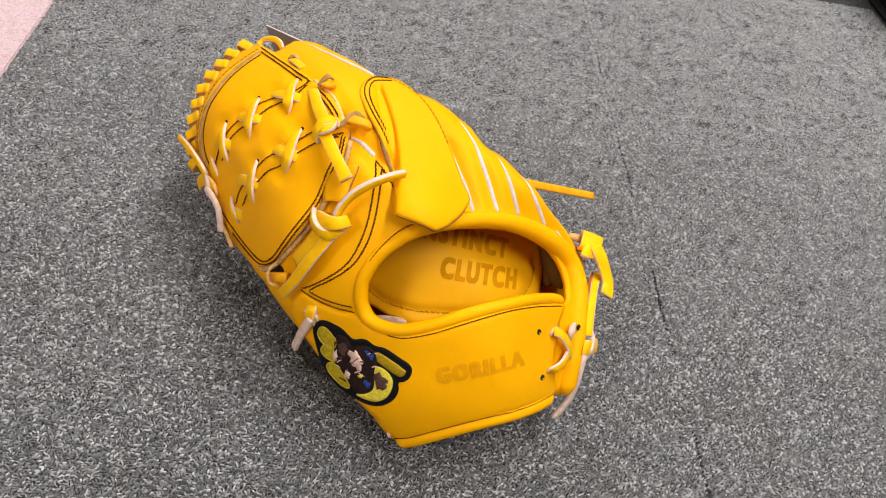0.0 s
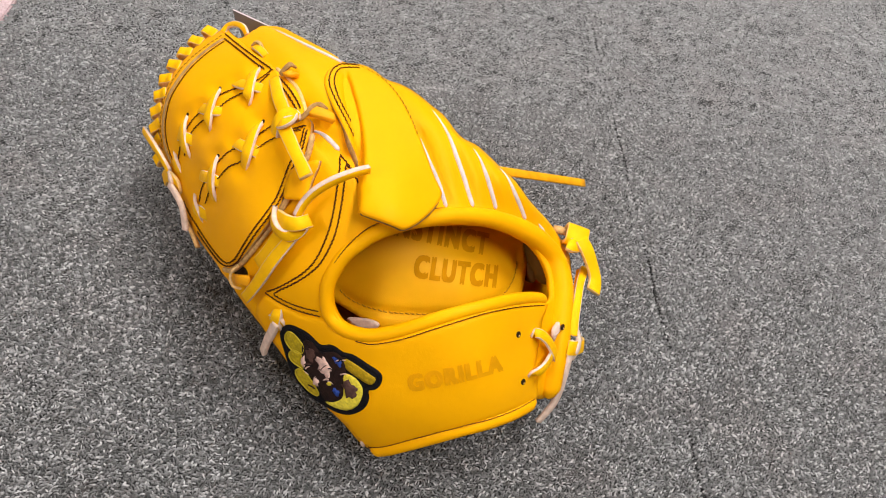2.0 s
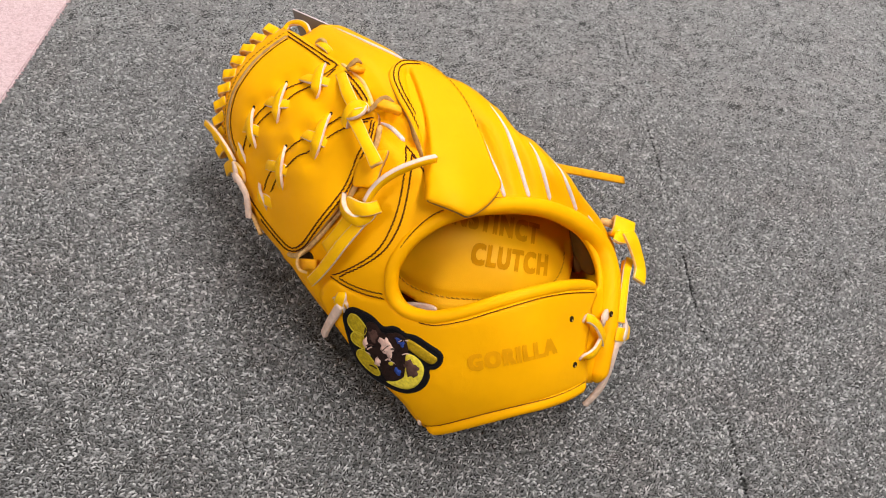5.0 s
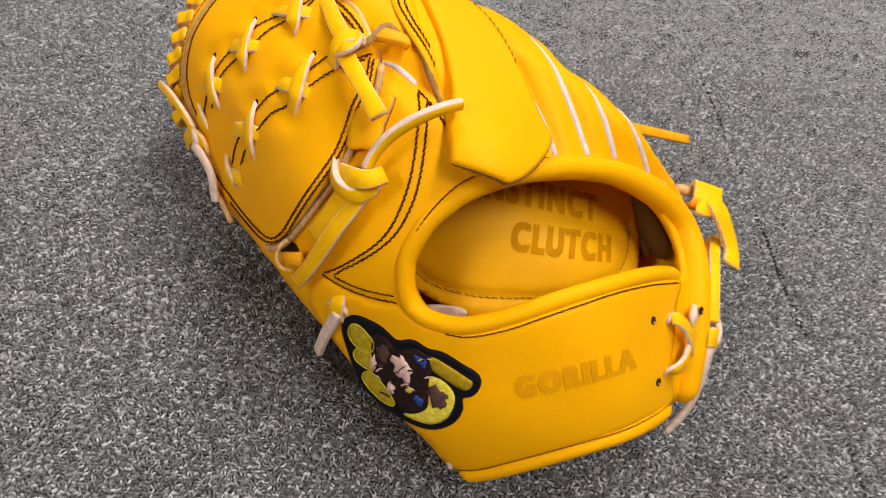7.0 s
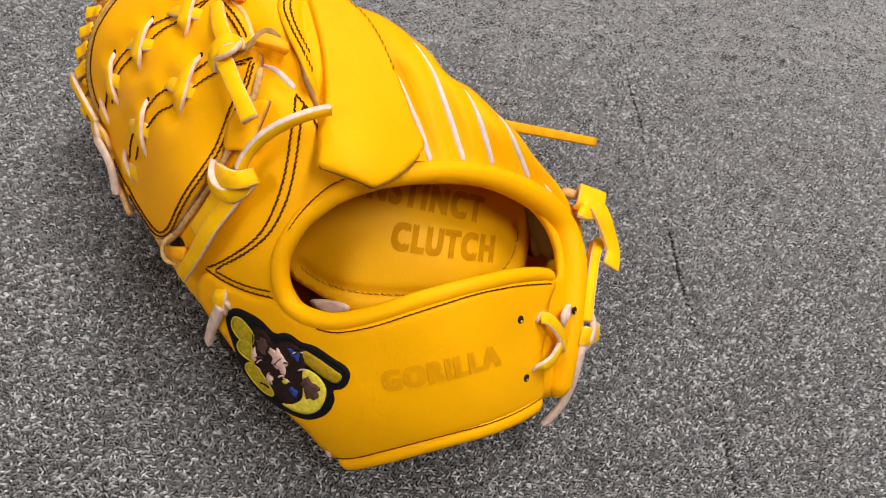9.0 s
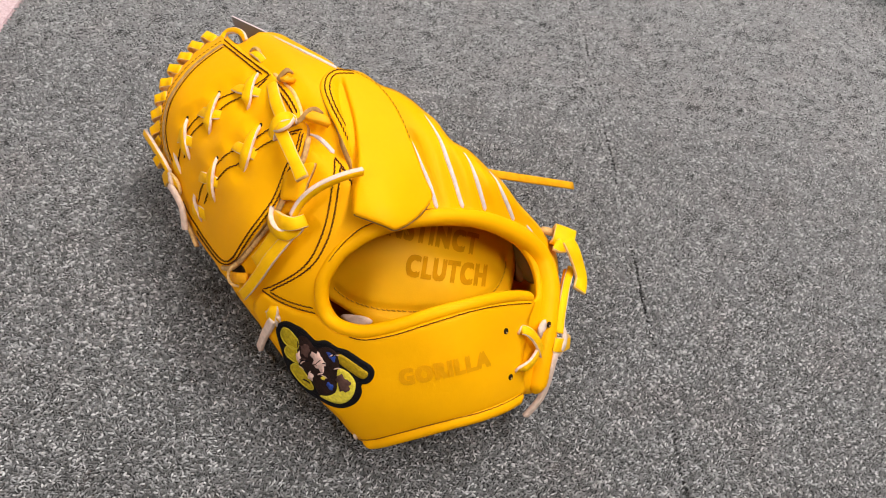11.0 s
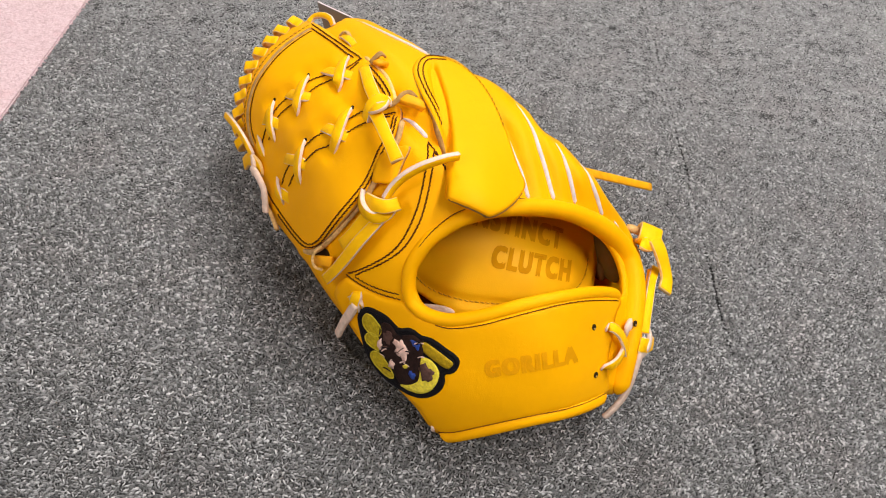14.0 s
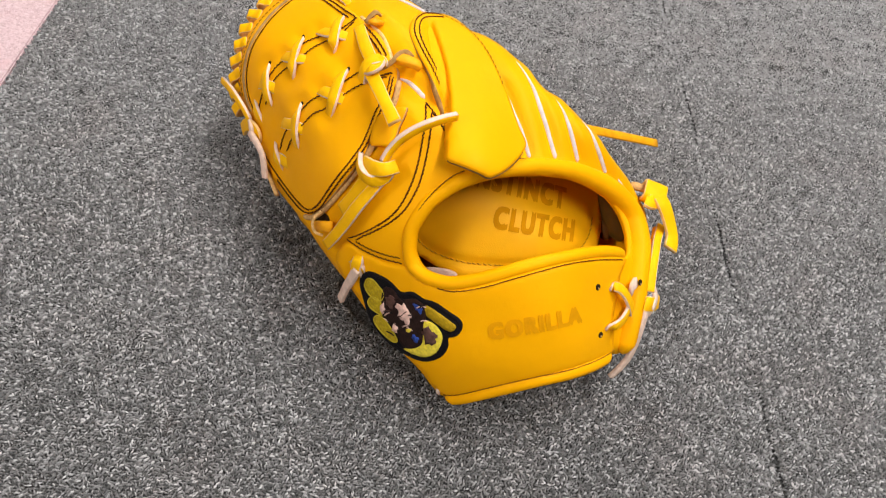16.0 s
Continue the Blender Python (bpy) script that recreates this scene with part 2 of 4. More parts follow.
def along_sight(places, depth):
    """Points slid along their sight lines away from the camera's eye point by some mm."""
    way = places - VIEWPOINT
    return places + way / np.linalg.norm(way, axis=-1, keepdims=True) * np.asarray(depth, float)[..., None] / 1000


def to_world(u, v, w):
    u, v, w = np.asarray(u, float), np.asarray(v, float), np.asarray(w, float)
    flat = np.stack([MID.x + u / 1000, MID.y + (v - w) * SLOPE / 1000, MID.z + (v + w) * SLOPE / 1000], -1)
    return along_sight(flat, closeness(u, v) @ SIGHT_SHIFT_WEIGHT)


def spline(pts, step=1.5, closed=False):
    """A smooth curve through a few points, evenly stepped; works for 2D and 3D."""
    p = np.asarray(pts, float)
    n = len(p)
    out = []
    for i in range(n if closed else n - 1):
        if closed:
            a, b, c, d = p[(i - 1) % n], p[i], p[(i + 1) % n], p[(i + 2) % n]
        else:
            a, b, c, d = p[max(i - 1, 0)], p[i], p[i + 1], p[min(i + 2, n - 1)]
        k = max(2, int(np.linalg.norm(c[:2] - b[:2]) / step * 2))
        s = np.linspace(0, 1, k, endpoint=False)[:, None]
        out.append(0.5 * (2 * b + (c - a) * s + (2 * a - 5 * b + 4 * c - d) * s ** 2 + (3 * b - a - 3 * c + d) * s ** 3))
    out = np.vstack(out + ([] if closed else [p[-1:]]))
    if closed:
        out = np.vstack([out, out[:1]])
    seg = np.r_[0, np.cumsum(np.linalg.norm(np.diff(out, axis=0), axis=1))]
    m = max(3, int(round(seg[-1] / step)) + 1)
    at = np.linspace(0, seg[-1], m)
    res = np.stack([np.interp(at, seg, out[:, k]) for k in range(out.shape[1])], -1)
    return res[:-1] if closed else res


def distance(u, v, line, closed=False):
    """Distance in the plane from points to a polyline."""
    q = np.stack([np.ravel(u), np.ravel(v)], -1)
    a = np.asarray(line)[:, :2]
    b = np.roll(a, -1, axis=0) if closed else a[1:]
    a = a if closed else a[:-1]
    best = np.full(len(q), 1e9)
    for s, e in zip(a, b):
        d = e - s
        k = np.clip(((q - s) @ d) / max(d @ d, 1e-9), 0, 1)
        best = np.minimum(best, np.hypot(*(q - s - k[:, None] * d).T))
    return best.reshape(np.shape(u))


def inside(u, v, poly):
    x, y = np.ravel(u), np.ravel(v)
    res = np.zeros(len(x), bool)
    a, b = np.asarray(poly), np.roll(np.asarray(poly), -1, axis=0)
    for (x0, y0), (x1, y1) in zip(a, b):
        hit = ((y0 > y) != (y1 > y)) & (x < (x1 - x0) * (y - y0) / (y1 - y0 + 1e-12) + x0)
        res ^= hit
    return res.reshape(np.shape(u))


def dome(u, v):
    a, b = np.asarray(u, float) / 100, np.asarray(v, float) / 100
    return sum(c * a ** i * b ** j for (i, j), c in DOME.items())


class Layer:
    """A leather layer on the dome: a height over it, grooves pressed into it and an edge that rolls down."""

    def __init__(self, height=0.0, grooves=(), edge=None, roll=0.0, drop=0.0, lumps=()):
        self.height, self.grooves, self.edge, self.roll, self.drop, self.lumps = height, grooves, edge, roll, drop, lumps

    def w(self, u, v):
        u, v = np.asarray(u, float), np.asarray(v, float)
        h = dome(u, v) + self.height + 0.35 * np.sin(u / 9.0 + 1.3 * np.sin(v / 17.0)) * np.sin(v / 11.0 + 0.9 * np.sin(u / 21.0))
        for line, width, depth in self.grooves:
            h = h - depth * np.exp(-(distance(u, v, line) / width) ** 2)
        for cu, cv, su, sv, turn, amount in self.lumps:
            c, s = math.cos(radians(turn)), math.sin(radians(turn))
            du, dv = (u - cu) * c + (v - cv) * s, -(u - cu) * s + (v - cv) * c
            h = h + amount * np.exp(-(du / su) ** 2 - (dv / sv) ** 2)
        if self.edge is not None:
            d = np.clip(distance(u, v, self.edge, True) / self.roll, 0, 1)
            h = h - self.drop * (1 - np.sqrt(np.clip(1 - (1 - d) ** 2, 0, 1)))
        return h

    def at(self, pts, off=0.0):
        p = np.asarray(pts, float)
        o = p[:, 2] if p.shape[1] > 2 else 0
        return to_world(p[:, 0], p[:, 1], self.w(p[:, 0], p[:, 1]) + o + off)

    def normal(self, pts):
        p = np.asarray(pts, float)
        e = 1.5
        a = to_world(p[:, 0] + e, p[:, 1], self.w(p[:, 0] + e, p[:, 1])) - to_world(p[:, 0] - e, p[:, 1], self.w(p[:, 0] - e, p[:, 1]))
        b = to_world(p[:, 0], p[:, 1] + e, self.w(p[:, 0], p[:, 1] + e)) - to_world(p[:, 0], p[:, 1] - e, self.w(p[:, 0], p[:, 1] - e))
        n = np.cross(a, b)
        return n / np.linalg.norm(n, axis=1)[:, None]


def sheet(layer, outline, holes=(), step=2.5, thick=2.5, off=0.0, lower=None):
    """A piece of leather cut to an outline, laid on a layer, with thickness. Slot 1 is its cut edge."""
    loops = [np.asarray(outline)] + [np.asarray(h) for h in holes]
    pts, edges = [], []
    for lp in loops:
        n0 = len(pts)
        pts += [Vector(p[:2]) for p in lp]
        edges += [(n0 + i, n0 + (i + 1) % len(lp)) for i in range(len(lp))]
    lo, hi = loops[0].min(0), loops[0].max(0)
    gu, gv = np.meshgrid(np.arange(lo[0], hi[0], step), np.arange(lo[1], hi[1], step * 0.87))
    gu[1::2] += step / 2
    gu, gv = gu.ravel(), gv.ravel()
    keep = inside(gu, gv, loops[0]) & (distance(gu, gv, loops[0], True) > step * 0.5)
    for h in loops[1:]:
        keep &= ~inside(gu, gv, h) & (distance(gu, gv, h, True) > step * 0.5)
    pts += [Vector((a, b)) for a, b in zip(gu[keep], gv[keep])]
    from mathutils import geometry
    vs, es, fs = geometry.delaunay_2d_cdt(pts, edges, [], 1, 1e-4)[:3]
    va = np.array([tuple(p) for p in vs])
    cen = np.array([va[list(f)].mean(0) for f in fs])
    ok = inside(cen[:, 0], cen[:, 1], loops[0])
    for h in loops[1:]:
        ok &= ~inside(cen[:, 0], cen[:, 1], h)
    faces = [f for f, k in zip(fs, ok) if k]
    top = layer.at(va, off)
    low = top - layer.normal(va) * thick / 1000 if lower is None else lower(va)
    bm = bmesh.new()
    tv = [bm.verts.new(p) for p in top]
    lv = [bm.verts.new(p) for p in low]
    count = {}
    for f in faces:
        for i in range(3):
            e = (f[i], f[(i + 1) % 3])
            count[e] = 1
        bm.faces.new([tv[i] for i in f])
        bm.faces.new([lv[i] for i in reversed(f)])
    for a, b in count:
        if (b, a) not in count:
            fc = bm.faces.new((tv[b], tv[a], lv[a], lv[b]))
            fc.material_index = 1
    bmesh.ops.delete(bm, geom=[v for v in bm.verts if not v.link_faces], context="VERTS")
    return bm


def sweep(path, normals, section, close=False, cut_from=None):
    """Sweeps a section of (across, out) mm pairs along a path; sections may differ from point to point."""
    path = np.asarray(path)
    n = len(path)
    tan = np.gradient(path, axis=0) if not close else np.roll(path, -1, 0) - np.roll(path, 1, 0)
    tan /= np.linalg.norm(tan, axis=1)[:, None] + 1e-12
    nor = np.asarray(normals)
    nor = nor - (nor * tan).sum(1)[:, None] * tan
    nor /= np.linalg.norm(nor, axis=1)[:, None] + 1e-12
    side = np.cross(tan, nor)
    bm = bmesh.new()
    rings = []
    for i in range(n):
        s = section(i / (n - 1)) if callable(section) else section
        rings.append([bm.verts.new(path[i] + (side[i] * a + nor[i] * b) / 1000) for a, b in s])
    k = len(rings[0])
    for i in range(n if close else n - 1):
        r, q = rings[i], rings[(i + 1) % n]
        for j in range(k):
            f = bm.faces.new((r[j], r[(j + 1) % k], q[(j + 1) % k], q[j]))
            if cut_from is not None and j >= cut_from:
                f.material_index = 1
    if not close:
        for r in (rings[0], rings[-1]):
            f = bm.faces.new(r)
            f.material_index = 1 if cut_from is not None else 0
    return bm


def tube(layer, pts, radius, off=0.0, flat=1.0, step=1.5, closed=False, sides=12):
    """A padded roll; radius in mm, a number or a function of the way along."""
    line = spline(pts, step, closed)

    def ring(s):
        r = radius(s) if callable(radius) else radius
        end = 1.0 if closed else min(1, math.sqrt(max(0.02, min(s, 1 - s) * len(line) * step / max(r, 0.1))))
        return [(r * end * math.cos(2 * math.pi * j / sides), r * end * flat * math.sin(2 * math.pi * j / sides)) for j in range(sides)]

    return sweep(layer.at(line, off), layer.normal(line), ring, closed)


def strip_section(width, thick):
    """A flat thong with softened corners: yellow grain face first, then the raw edges and underside."""
    w, t, c = width / 2, thick / 2, thick * 0.14
    return [(w - c, t), (0, t * 1.12), (-w + c, t), (-w, t - c), (-w, -t + c), (-w + c, -t), (w - c, -t), (w, -t + c), (w, t - c)]


def thong(layer, pts, width=5.6, thick=2.4, lean=0.0, taper=1.0, sight_shift=0.0):
    """A leather lace through (u, v, height) points; lean tips it on its side, in degrees."""
    line = spline(pts, 1.2)
    nor = layer.normal(line)
    path = along_sight(layer.at(line), np.linspace(*sight_shift, len(line)) if isinstance(sight_shift, tuple) else np.full(len(line), float(sight_shift)))
    tan = np.gradient(path, axis=0)
    tan /= np.linalg.norm(tan, axis=1)[:, None] + 1e-12
    side = np.cross(tan, nor)
    a = np.radians(np.linspace(*lean, len(line)) if isinstance(lean, tuple) else np.full(len(line), float(lean)))[:, None]
    wob = random.random() * 6

    def sec(k):
        f = 1 - (1 - taper) * k + 0.05 * math.sin(wob + 7 * k)
        return strip_section(width * f, thick)

    return sweep(path, nor * np.cos(a) + side * np.sin(a), sec, cut_from=2)


def stitches(layer, pts, length=3.0, gap=0.9, width=0.75, off=0.35, zig=0.25):
    """A row of thread stitches, each a small bent bead of its own, slightly askew."""
    line = spline(pts, 0.5)
    per, long = (length + gap) / 0.5, int(length / 0.5)
    starts = np.arange(0, max(1, len(line) - long - 1), per).astype(int)
    a, m, b = line[starts, :2], line[starts + long // 2, :2], line[np.minimum(starts + long, len(line) - 1), :2]
    t = (b - a) / (np.linalg.norm(b - a, axis=1)[:, None] + 1e-9)
    p = np.stack([-t[:, 1], t[:, 0]], -1) * (zig * (0.7 + 0.6 * np.random.rand(len(a))))[:, None]
    trio = np.concatenate([a + p, m, b - p])
    n = len(a)
    pos, nor = layer.at(trio, off).reshape(3, n, 3), layer.normal(trio).reshape(3, n, 3)[1]
    pos[1] += nor * width * 0.35 / 1000
    tan = pos[2] - pos[0]
    side = np.cross(tan / (np.linalg.norm(tan, axis=1)[:, None] + 1e-12), nor)
    bm = bmesh.new()
    for i in range(n):
        rings = []
        for q, f in zip(pos[:, i], (0.85, 1.0, 0.85)):
            r = width * f / 2000
            rings.append([bm.verts.new(q + d * r) for d in (side[i], nor[i], -side[i], -nor[i])])
        for c, d in zip(rings, rings[1:]):
            for j in range(4):
                bm.faces.new((c[j], c[(j + 1) % 4], d[(j + 1) % 4], d[j]))
        bm.faces.new(rings[0])
        bm.faces.new(rings[2])
    return bm


def lettering(layer, word, start, end, height, off=0.25, heavy=0.04):
    """A stamped word between two points of the layer, its cap height in mm. Built-in font, made heavy by doubled strokes, laid onto the surface."""
    cu = bpy.data.curves.new("word", "FONT")
    cu.body, cu.resolution_u, cu.space_character = word, 3, 1.22
    ob = new("word", cu)
    me = bpy.data.meshes.new_from_object(ob.evaluated_get(bpy.context.evaluated_depsgraph_get()))
    bpy.data.objects.remove(ob)
    bm = bmesh.new()
    bm.from_mesh(me)
    bmesh.ops.triangulate(bm, faces=bm.faces[:])
    for _ in range(2):
        long = [e for e in bm.edges if e.calc_length() > 0.12]
        bmesh.ops.subdivide_edges(bm, edges=long, cuts=1)
        bmesh.ops.triangulate(bm, faces=bm.faces[:])
    flat = np.array([v.co[:2] for v in bm.verts])
    lo, wide, top = flat[:, 0].min(), np.ptp(flat[:, 0]), np.percentile(flat[:, 1], 97)
    a, b = np.array(start), np.array(end)
    run = b - a
    up = np.array([-run[1], run[0]]) / np.linalg.norm(run) * height
    left = set(bm.verts)
    letters = []
    while left:
        island, queue = set(), [left.pop()]
        while queue:
            v = queue.pop()
            island.add(v)
            for e in v.link_edges:
                o = e.other_vert(v)
                if o in left:
                    left.discard(o)
                    queue.append(o)
        island = list(island)
        index = {v: i for i, v in enumerate(island)}
        faces = {frozenset(index[v] for v in f.verts): [index[v] for v in f.verts] for v in island for f in v.link_faces}.values()
        here = np.array([v.co[:2] for v in island])
        out = bmesh.new()
        for k, (sx, sy) in enumerate(((0, 0), (-1, -0.6), (1, -0.6), (-1, 0.6), (1, 0.6))):
            x, y = here[:, 0] + sx * heavy, here[:, 1] + sy * heavy
            pts = a + ((x - lo) / wide)[:, None] * run + (y / top)[:, None] * up
            vs = [out.verts.new(p) for p in layer.at(pts, off + 0.03 * k)]
            for f in faces:
                out.faces.new([vs[i] for i in f])
        letters.append(out)
    bm.free()
    return letters


# ---------------------------------------------------------------- the room
def slab(name, x0, x1, y0, y1, z0, z1, mat):
    return tagged(part(name, box_bm(x0, x1, y0, y1, z0, z1), mat, smooth=False), kind="structure")


# added walls and ceiling, never in view, kept dark to hold back bounced light
slab("wall_north", -3.2, 3.2, 3.4, 3.5, 0, 2.6, PLASTER)
slab("wall_south", -3.2, 3.2, -2.9, -2.8, 0, 2.6, PLASTER)
slab("wall_west", -3.2, -3.1, -2.8, 3.4, 0, 2.6, PLASTER)
slab("wall_east", 3.1, 3.2, -2.8, 3.4, 0, 2.6, PLASTER)
slab("ceiling", -3.2, 3.2, -2.9, 3.5, 2.6, 2.7, TILE)

floor = tagged(part("floor", box_bm(-3.2, 3.2, -2.9, 3.5, -0.10, -0.006), DARK, smooth=False), kind="structure")


def carpet(x0, x1, y0, y1, mat, label, step=None):
    """A carpet tile with rounded edges and an uneven pile."""
    if step is None:
        bm = box_bm(x0, x1, y0, y1, -0.006, 0, 0.0012)
        ob = part("carpet_tile", bm, mat, floor, label, smooth=False)
        return ob
    nx, ny = int((x1 - x0) / step) + 1, int((y1 - y0) / step) + 1
    rng = np.random.default_rng(7)
    k = np.hypot(np.fft.fftfreq(ny, step)[:, None], np.fft.rfftfreq(nx, step)[None, :])
    h = 0
    for size, amount in ((0.0045, 0.9), (0.02, 0.25)):
        z = np.fft.irfft2(np.fft.rfft2(rng.standard_normal((ny, nx))) * np.exp(-(k * size) ** 2 * 2), (ny, nx))
        h = h + amount * z / z.std()
    gx, gy = np.meshgrid(np.linspace(x0, x1, nx), np.linspace(y0, y1, ny))
    edge = np.minimum(gx - x0, x1 - gx)
    z = np.clip(h, -2.2, 2.2) * 0.00045 - 0.0004 - 0.003 * np.exp(-(edge / 0.0018) ** 2)
    me = bpy.data.meshes.new("carpet_tile")
    i = (np.arange(ny - 1)[:, None] * nx + np.arange(nx - 1)[None, :]).ravel()
    me.from_pydata(np.stack([gx.ravel(), gy.ravel(), z.ravel()], -1), [], np.stack([i, i + 1, i + 1 + nx, i + nx], -1).tolist())
    me.materials.append(mat)
    me.polygons.foreach_set("use_smooth", np.ones(len(me.polygons), bool))
    ob = new("carpet_tile", me)
    ob.parent = floor
    ob["label"] = label
    return ob


carpet(-0.316, 0.2555, 0.12, 1.25, CARPET, "grey loop-pile carpet tile", 0.005)
carpet(0.2555, 0.83, 0.12, 1.25, CARPET, "grey loop-pile carpet tile", 0.005)
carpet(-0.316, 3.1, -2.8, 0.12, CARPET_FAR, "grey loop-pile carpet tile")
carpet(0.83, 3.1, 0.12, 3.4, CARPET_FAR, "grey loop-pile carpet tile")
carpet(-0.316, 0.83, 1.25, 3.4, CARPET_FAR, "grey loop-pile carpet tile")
carpet(-3.1, -0.3175, -2.8, 3.4, PINK, "pale pink carpet tile")



def carpet_loops(x0, x1, y0, y1, pitch, low, top, mat):
    """The pile: yarn loops in rows, each a low bent bead lying its own way; joined into one piece of stuff."""
    rng = np.random.default_rng(11)
    gx, gy = np.meshgrid(np.arange(x0 + 0.001, x1 - 0.001, pitch), np.arange(y0, y1, pitch * 0.9))
    gx[1::2] += pitch / 2
    c = np.stack([gx.ravel(), gy.ravel()], -1) + rng.normal(0, pitch * 0.17, (gx.size, 2))
    # the joint between two carpet tiles lies bare in places
    c = c[(np.abs(c[:, 0] - 0.2555 - 0.0006 * np.sin(c[:, 1] * 90)) > 0.0011) | (rng.random(len(c)) < 0.5 + 0.35 * np.sin(c[:, 1] * 37 + 2))]
    # none under the glove itself
    c = c[((c[:, 0] - 0.06) / 0.09) ** 2 + ((c[:, 1] - 0.34) / 0.05) ** 2 > 1]
    n = len(c)
    turn = rng.normal(0.3, 0.85, n)
    long, wide, high = pitch * rng.uniform(0.7, 1.1, n), pitch * rng.uniform(0.26, 0.37, n), rng.uniform(low, top, n)
    high *= 1 - 0.85 * np.exp(-((c[:, 0] - 0.2555) / 0.0017) ** 2)
    ring = np.array([[1, 0.35], [-0.4, 1], [-1, -0.35], [0.4, -1]])
    unit = np.vstack([np.c_[ring, np.full(4, -0.4)], np.c_[ring * 0.72, np.full(4, 0.8)], [[0, 0, 1]]])
    x, y = unit[:, 0] * long[:, None], unit[:, 1] * wide[:, None]
    co, si = np.cos(turn)[:, None], np.sin(turn)[:, None]
    tip = rng.normal(0, 0.2, (n, 1))
    z = unit[:, 2] * high[:, None] + tip * x * 0.8
    # the whole pile leans a little one way
    dx, dy = x * co - y * si, x * si + y * co
    z = z - 0.12 * dx - 0.02 * dy
    v = np.stack([c[:, :1] + dx, c[:, 1:] + dy, z - 0.0006], -1).reshape(-1, 3)
    k = np.arange(4)
    quads = np.stack([k, (k + 1) % 4, (k + 1) % 4 + 4, k + 4], -1)
    tris = np.stack([k + 4, (k + 1) % 4 + 4, np.full(4, 8)], -1)
    off = (np.arange(n) * 9)[:, None, None]
    idx = np.concatenate([(quads + off).reshape(n, -1), (tris + off).reshape(n, -1)], axis=1).ravel()
    sizes = np.tile([4] * 4 + [3] * 4, n)
    me = bpy.data.meshes.new("carpet_loops")
    me.vertices.add(len(v))
    me.vertices.foreach_set("co", v.ravel())
    me.loops.add(len(idx))
    me.loops.foreach_set("vertex_index", idx.astype(np.int32))
    me.polygons.add(len(sizes))
    me.polygons.foreach_set("loop_start", np.r_[0, np.cumsum(sizes)[:-1]].astype(np.int32))
    me.polygons.foreach_set("use_smooth", np.ones(len(sizes), bool))
    me.update(calc_edges=True)
    me.materials.append(mat)
    ob = tagged(new("carpet_loops", me), "short grey looped carpet pile", kind="stuff")
    ob.parent = floor
    return ob


carpet_loops(-0.316, 0.52, 0.15, 0.42, 0.0018, 0.0009, 0.0022, LOOPS)
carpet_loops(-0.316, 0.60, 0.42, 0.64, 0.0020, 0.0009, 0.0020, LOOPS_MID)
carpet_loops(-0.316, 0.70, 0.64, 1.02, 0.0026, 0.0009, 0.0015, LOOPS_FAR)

for px_, py_, sx_, sy_, watts_ in PANELS:
    fixture = tagged(new("ceiling_light"), "ceiling light panel, unseen and added for its light", "ceiling light", "ceiling lights")
    fixture.location = (px_, py_, 2.6)
    part("frame", box_bm(px_ - sx_ / 2 - 0.03, px_ + sx_ / 2 + 0.03, py_ - sy_ / 2 - 0.03, py_ + sy_ / 2 + 0.03, 2.585, 2.6), PLASTER, fixture, smooth=False)
    part("diffuser", box_bm(px_ - sx_ / 2, px_ + sx_ / 2, py_ - sy_ / 2, py_ + sy_ / 2, 2.57, 2.585), GLOW, fixture, smooth=False)

# an added dark box on the carpet, standing in for the unidentified dark far corner of the view
case = tagged(new("corner_stand_in"), "added dark box standing in for the dark far corner", "case")
case.location = (0.90, 1.08, 0)
part("body", box_bm(0.685, 1.075, 0.915, 1.25, 0.006, 0.26, 0.03), BLACK_PLASTIC, case)
part("lid", box_bm(0.68, 1.08, 0.91, 1.255, 0.262, 0.30, 0.012), BLACK_PLASTIC, case)
part("base", box_bm(0.705, 1.055, 0.935, 1.23, 0.0, 0.006), BLACK_PLASTIC, case)

# ---------------------------------------------------------------- the glove
glove = tagged(new("baseball_glove"), "yellow leather baseball pitcher glove with laced web, lying on grey carpet", "baseball glove")
glove.location = (0.03, 0.34, 0.0)

